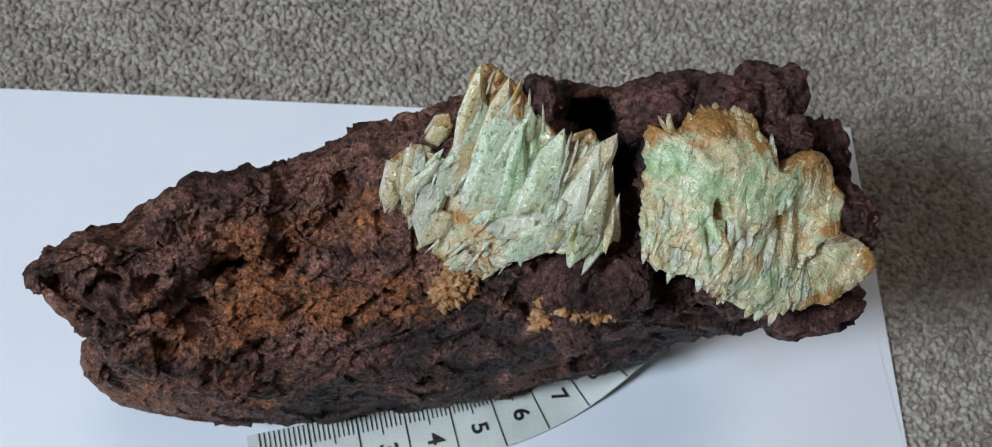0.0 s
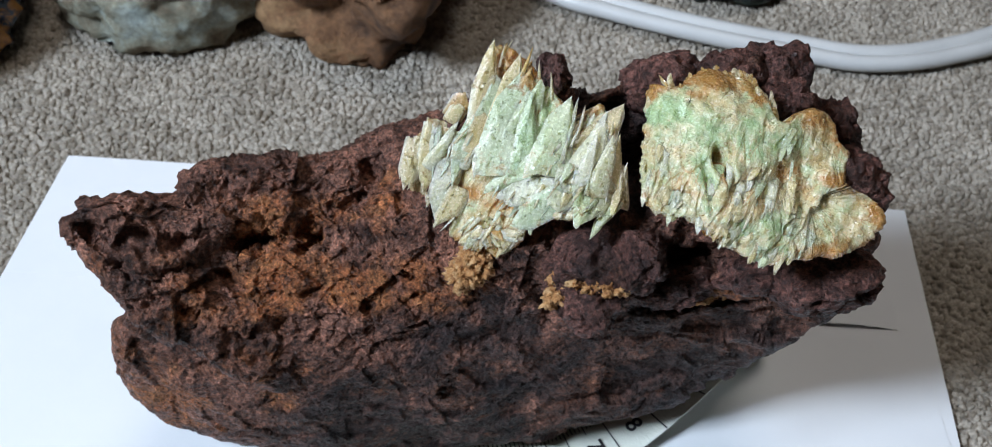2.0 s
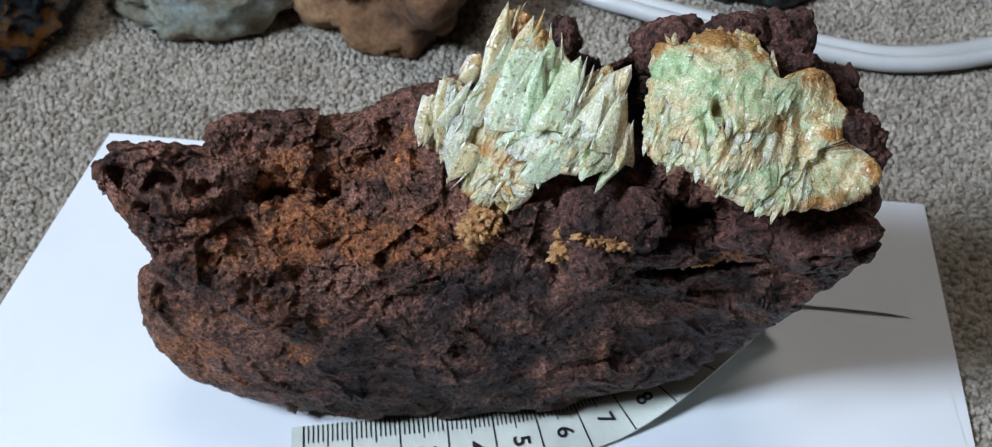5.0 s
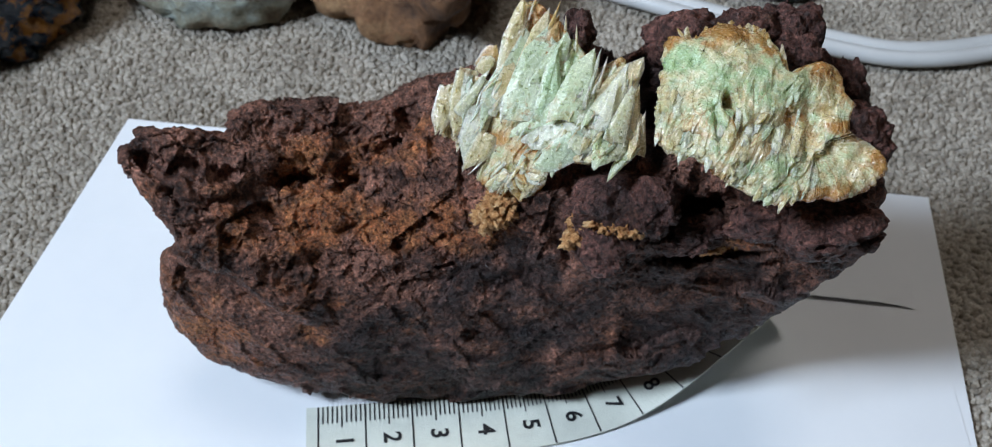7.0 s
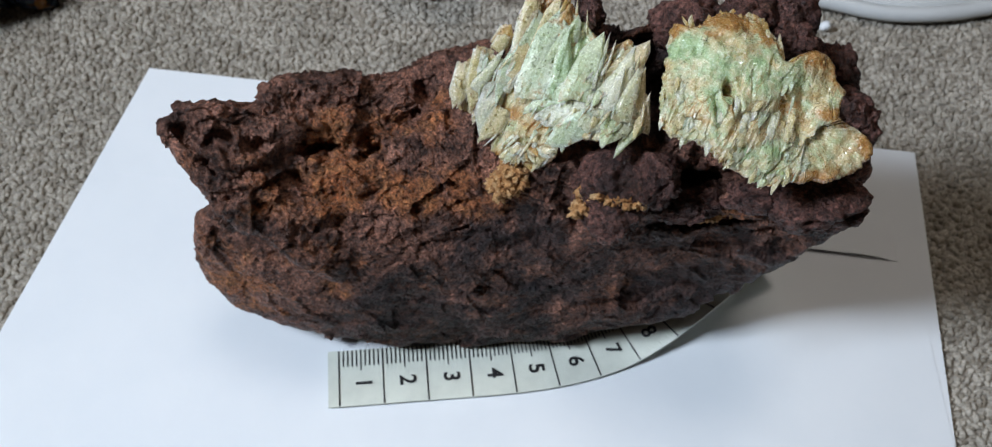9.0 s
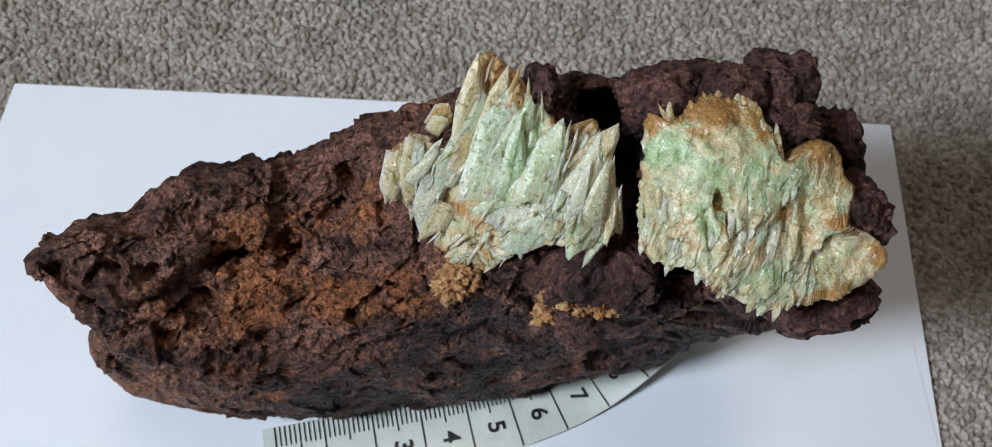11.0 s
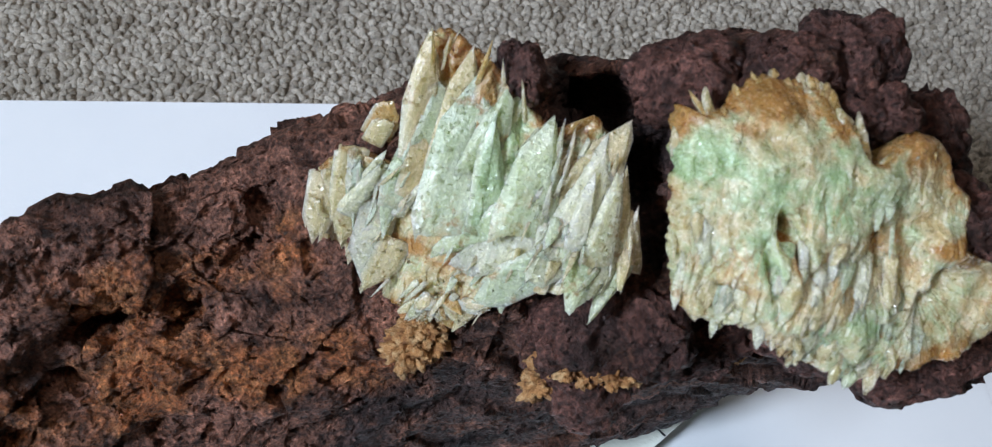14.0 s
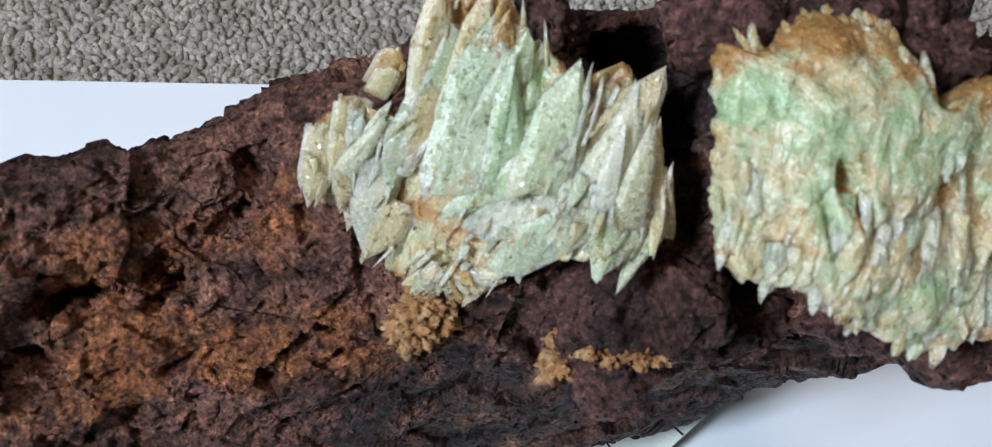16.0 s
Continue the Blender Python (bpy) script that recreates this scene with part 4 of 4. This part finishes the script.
# ---- tape measure ----
def tape_point(s, q, lift=0.0):
    """A point of the tape: s along it, q across it from the far edge (0) to the near edge (14), in mm. It lies flat, then swings away and its near edge rises."""
    n = 60
    x, y, a = -2.5, -2.5, 0.0
    step = (s + 2.5) / n
    for i in range(n):
        c = -2.5 + step * (i + 0.5)
        a = radians(-0.8) + radians(30) * float(smooth(30, 95, np.float64(c)))
        x, y = x + step * math.cos(a), y + step * math.sin(a)
    roll = radians(66) * float(smooth(62, 118, np.float64(s)))
    across = (math.sin(a) * math.cos(roll), -math.cos(a) * math.cos(roll), math.sin(roll))
    up = (-math.sin(a) * math.sin(roll), math.cos(a) * math.sin(roll), math.cos(roll))
    x, y = x - across[0] * 14, y - across[1] * 14
    return tuple(0.001 * (b + q * c + lift * d) for b, c, d in zip((x, y, 0.35), across, up))


def tape_measure():
    tape = tagged(new("tape_measure"), "cream cloth tape measure with black centimetre numbers, curling under the stone", "tape measure")
    ss = np.linspace(-2.5, 112, 116)
    qs = (0, 3.5, 7, 10.5, 14)
    bm = bmesh.new()
    rows = []
    for h in (0.0, -0.25):
        rows.append([[bm.verts.new(tape_point(s, q, h)) for q in qs] for s in ss])
    for k, grid in enumerate(rows):
        for i in range(len(ss) - 1):
            for j in range(4):
                f = (grid[i][j], grid[i][j + 1], grid[i + 1][j + 1], grid[i + 1][j])
                bm.faces.new(f if k == 0 else f[::-1])
    for i in range(len(ss) - 1):
        for j in (0, 4):
            bm.faces.new((rows[0][i][j], rows[0][i + 1][j], rows[1][i + 1][j], rows[1][i][j]))
    for i in (0, -1):
        for j in range(4):
            bm.faces.new((rows[0][i][j], rows[0][i][j + 1], rows[1][i][j + 1], rows[1][i][j]))
    bmesh.ops.recalc_face_normals(bm, faces=bm.faces)
    body = part("tape_band", bm, TAPE, tape)

    def bar(bm, s0, s1, q0, q1):
        k = max(1, int(q1 - q0))
        for i in range(k):
            a, b = q0 + (q1 - q0) * i / k, q0 + (q1 - q0) * (i + 1) / k
            bm.faces.new([bm.verts.new(tape_point(s, q, 0.16)) for s, q in ((s0, a), (s0, b), (s1, b), (s1, a))])
    bm = bmesh.new()
    for i in range(0, 110):
        if i % 10:
            bar(bm, i - 0.13, i + 0.13, 0.1, 5.4 if i % 5 == 0 else 4.2)
    part("scale_print", bm, INK, body)
    for i in range(0, 12):
        bm = bmesh.new()
        bar(bm, 10 * i - 0.16, 10 * i + 0.16, 0.1, 13.9)
        part("centimetre_line", bm, INK, body)
    for i in range(1, 10):
        cu = bpy.data.curves.new("figure", "FONT")
        cu.body, cu.size, cu.align_x, cu.align_y, cu.offset = str(i), 5.2, "CENTER", "CENTER", 0.1
        ob = new("figure", cu)
        me = bpy.data.meshes.new_from_object(ob.evaluated_get(bpy.context.evaluated_depsgraph_get()))
        bpy.data.objects.remove(ob)
        bm = bmesh.new()
        bm.from_mesh(me)
        bmesh.ops.triangulate(bm, faces=bm.faces)
        bmesh.ops.subdivide_edges(bm, edges=bm.edges, cuts=3, use_grid_fill=True)
        bm.to_mesh(me)
        bm.free()
        for v in me.vertices:
            x, y = v.co.x, v.co.y
            v.co = tape_point(10 * i - 4.6 + y, 8.6 + x, 0.2)
        me.materials.clear()
        link_mesh("figure", me, INK, body)


tape_measure()


# ---- paper ----
def sheet(name, corner, along, down, width, height, top, thick, bend, label, down2=None):
    """A sheet of paper from its back-left corner; bend(a, b) is the lift at the shares a across and b down."""
    n = 44
    c, x, y = Vector((*corner, 0)), Vector((*along, 0)).normalized(), Vector((*down, 0)).normalized()
    y2 = Vector((*(down2 or down), 0)).normalized()
    bm = bmesh.new()
    grids = []
    for h in (0, -thick):
        grids.append([[bm.verts.new(c + x * (width * i / n) + y.lerp(y2, i / n) * (height * j / n) + Vector((0, 0, top + h + bend(i / n, j / n)))) for j in range(n + 1)] for i in range(n + 1)])
    for k, g in enumerate(grids):
        for i in range(n):
            for j in range(n):
                f = (g[i][j], g[i][j + 1], g[i + 1][j + 1], g[i + 1][j])
                bm.faces.new(f if k == 0 else f[::-1])
    for i in range(n):
        for a, b in (((i, 0), (i + 1, 0)), ((i, n), (i + 1, n)), ((0, i), (0, i + 1)), ((n, i), (n, i + 1))):
            bm.faces.new((grids[0][a[0]][a[1]], grids[0][b[0]][b[1]], grids[1][b[0]][b[1]], grids[1][a[0]][a[1]]))
    bmesh.ops.recalc_face_normals(bm, faces=bm.faces)
    for f in bm.faces:
        f.smooth = abs(f.normal.z) > 0.5
    for e in bm.edges:
        e.smooth = all(f.smooth for f in e.link_faces)
    return tagged(part(name, bm, PAPER, None, label), category="paper")


sheet("paper_sheet", (-0.0490, 0.1051), (0.2050, -0.0477), (-0.335, -0.942), 0.2105, 0.300, -0.0008, 0.0003, lambda a, b: 0.0, "large blank white sheet of paper on the carpet", (-0.2266, -0.974))
sheet("paper_sheet", (-0.0600, 0.0730), (0.1994, -0.0477), (-0.335, -0.942), 0.2092, 0.270, -0.00064, 0.00012, lambda a, b: 0.0, "blank white sheet of paper lying on a larger sheet", (-0.140, -0.990))
sheet("paper_flap", (-0.0485, 0.1040), (0.2050, -0.0477), (-0.335, -0.942), 0.2015, 0.0355, -0.00058, 0.00005,
      lambda a, b: 0.0014 * smooth(0.55, 1.0, b) * smooth(0.45, 0.75, a) * smooth(1.0, 0.965, a), "folded white paper flap with a slightly lifted edge", (-0.2266, -0.974))


# ---- cable ----
def tube(path, radius, sides=12, count=160):
    p = np.asarray(path, float)
    k = len(p)
    d = catmull(p, np.linspace(0, k - 1.001, count))
    t = np.gradient(d, axis=0)
    t /= np.linalg.norm(t, axis=1)[:, None]
    side = np.stack([t[:, 1], -t[:, 0], 0 * t[:, 0]], 1)
    up = np.cross(side, t)
    an = np.linspace(0, 2 * np.pi, sides, endpoint=False)
    q = d[:, None] + radius * (side[:, None] * np.cos(an)[None, :, None] + up[:, None] * np.sin(an)[None, :, None])
    return q.reshape(-1, 3), ring_faces(count, sides), side


def cable():
    c = tagged(new("cable"), "thick white twin power cable lying in a curve on carpet", "cable")
    line = np.array([(-0.0024, 0.2850), (0.0398, 0.1978), (0.0815, 0.1522), (0.1005, 0.1388), (0.1243, 0.1259), (0.1472, 0.1158), (0.1666, 0.1086), (0.1901, 0.1084), (0.2158, 0.1152), (0.2434, 0.1377), (0.2626, 0.1790), (0.2724, 0.2356)])
    d = np.gradient(line, axis=0)
    d /= np.linalg.norm(d, axis=1)[:, None]
    for off in (-0.0021, 0.0021):
        xy = line + np.stack([d[:, 1], -d[:, 0]], 1) * off
        p, f, _ = tube(np.column_stack([xy, np.full(len(xy), 0.0018)]), 0.0024)
        link_mesh("cable_strand", grid_mesh("cable_strand", p, f), CABLE, c)


cable()


# ---- other stones behind ----
def stone_material(name, stops, rough, scale=60, metal=0.0, grapes=False):
    m, n, l, b = material(name)
    t = noise_node(n, l, scale, 8, 0.65)
    c = ramp(n, l, t.outputs[0], stops)
    fine = noise_node(n, l, 700, 5, 0.7)
    c = mix(n, l, c, ramp(n, l, fine.outputs[0], [(0.3, (0.65,) * 3), (0.7, (1.3,) * 3)]), 1.0, "MULTIPLY")
    l.new(c, b.inputs["Base Color"])
    b.inputs["Roughness"].default_value, b.inputs["Metallic"].default_value = rough, metal
    if grapes:
        v = noise_node(n, l, 170, kind="ShaderNodeTexVoronoi")
        v.feature = "SMOOTH_F1"
        bump(n, l, b, ramp(n, l, v.outputs["Distance"], [(0.0, (1, 1, 1)), (0.8, (0, 0, 0))]), 1.0, 0.004)
    else:
        bump(n, l, b, noise_node(n, l, 350, 8, 0.7).outputs[0], 0.8, 0.002)
    return m


def loose_stone(name, label, place, size, seed, mat, turn=0, coarse=0.3, fine=0.12):
    p, f = lump_points(size, seed, coarse, fine, 5)
    p[:, 2] = np.maximum(p[:, 2], -size[2] * 0.75)
    p[:, 2] -= p[:, 2].min()
    ob = tagged(link_mesh(name, grid_mesh(name, p, f), mat), label, "stone", "loose stones on the carpet")
    ob.matrix_basis = pose(*place, -0.0012, rz=turn)
    return ob


loose_stone("mineral_stone", "glossy black mineral stone with orange patches on carpet", (-0.1029, 0.1518), (0.036, 0.025, 0.024), 61,
            stone_material("black_glossy_ore", [(0.3, (0.012, 0.018, 0.030)), (0.56, (0.035, 0.050, 0.075)), (0.60, (0.40, 0.17, 0.04))], 0.12, grapes=True), 8, 0.3, 0.30)
loose_stone("mineral_stone", "pale grey-green mottled stone with brown base on carpet", (-0.0223, 0.1634), (0.027, 0.023, 0.022), 64,
            stone_material("pale_green_stone", [(0.38, (0.07, 0.045, 0.03)), (0.47, (0.22, 0.17, 0.11)), (0.55, (0.32, 0.31, 0.23)), (0.66, (0.44, 0.50, 0.46))], 0.6, 45), 0)
loose_stone("mineral_stone", "orange-brown rough stone on carpet", (0.0326, 0.1526), (0.025, 0.026, 0.024), 67,
            stone_material("orange_brown_stone", [(0.36, (0.07, 0.035, 0.02)), (0.5, (0.24, 0.115, 0.05)), (0.64, (0.42, 0.25, 0.12))], 0.75, 45), 40, 0.5)
loose_stone("mineral_stone", "dark rusty red stone on carpet", (-0.0905, 0.1895), (0.026, 0.018, 0.018), 71,
            stone_material("rusty_red_stone", [(0.3, (0.07, 0.02, 0.012)), (0.6, (0.20, 0.06, 0.03)), (0.75, (0.5, 0.4, 0.33))], 0.4), 15)
loose_stone("mineral_stone", "dark green stone on carpet", (0.1381, 0.1546), (0.020, 0.017, 0.016), 74,
            stone_material("dark_green_stone", [(0.3, (0.012, 0.022, 0.018)), (0.6, (0.03, 0.055, 0.045)), (0.75, (0.16, 0.05, 0.03))], 0.45), 0)
loose_stone("mineral_stone", "small glossy black stone on carpet", (0.2106, 0.1568), (0.018, 0.015, 0.014), 77,
            stone_material("black_stone", [(0.3, (0.008, 0.009, 0.012)), (0.7, (0.03, 0.035, 0.045))], 0.15, grapes=True), 30, 0.3, 0.3)
bead, bf = lump_points((0.0016, 0.0013, 0.0012), 81, 0.2, 0.1, 3)
b = tagged(link_mesh("crumb", grid_mesh("crumb", bead, bf), PAPER), "tiny white crumb on the carpet pile", "crumb")
b.location = (0.1447, 0.1046, 0.0004)


# ---- carpet pile ----
def carpet_pile():
    rs = np.random.RandomState(4)
    step = 0.0012
    gx, gy = np.meshgrid(np.arange(-0.20, 0.29, step), np.arange(-0.03, 0.24, step))
    c = np.stack([gx.ravel(), gy.ravel()], 1) + rs.uniform(-0.0009, 0.0009, (gx.size, 2))
    x = np.array((0.2050, -0.0477))
    x /= np.linalg.norm(x)
    y = np.array((-0.2266, -0.974))
    o = c - np.array((-0.0490, 0.1051))
    under = (o @ x > 0.006) & (o @ x < 0.204) & (o @ y > 0.006)
    c = c[~under]
    bm = bmesh.new()
    bmesh.ops.create_icosphere(bm, subdivisions=1, radius=1)
    p = np.array([v.co[:] for v in bm.verts])
    f = np.array([[v.index for v in fc.verts] for fc in bm.faces])
    bm.free()
    n = len(c)
    an = rs.uniform(0, np.pi, n)
    ra, rb, rz = rs.uniform(0.0009, 0.0015, n), rs.uniform(0.0006, 0.0009, n), rs.uniform(0.0010, 0.0016, n)
    q = p[None] * np.stack([ra, rb, rz], 1)[:, None, :] * (1 + rs.uniform(-0.16, 0.16, (n, len(p), 1)))
    ca, sa = np.cos(an)[:, None], np.sin(an)[:, None]
    top = -0.0012 - rs.uniform(0, 0.0005, n)
    w = np.stack([q[..., 0] * ca - q[..., 1] * sa + c[:, :1], q[..., 0] * sa + q[..., 1] * ca + c[:, 1:], q[..., 2] + (top - rz)[:, None]], -1)
    faces = (f[None] + (np.arange(n) * len(p))[:, None, None]).reshape(-1, 3)
    me = grid_mesh("carpet_loops", w.reshape(-1, 3), faces)
    tagged(link_mesh("carpet_loops", me, TUFT), "beige-grey looped wool carpet pile", "carpet", kind="stuff")


carpet_pile()
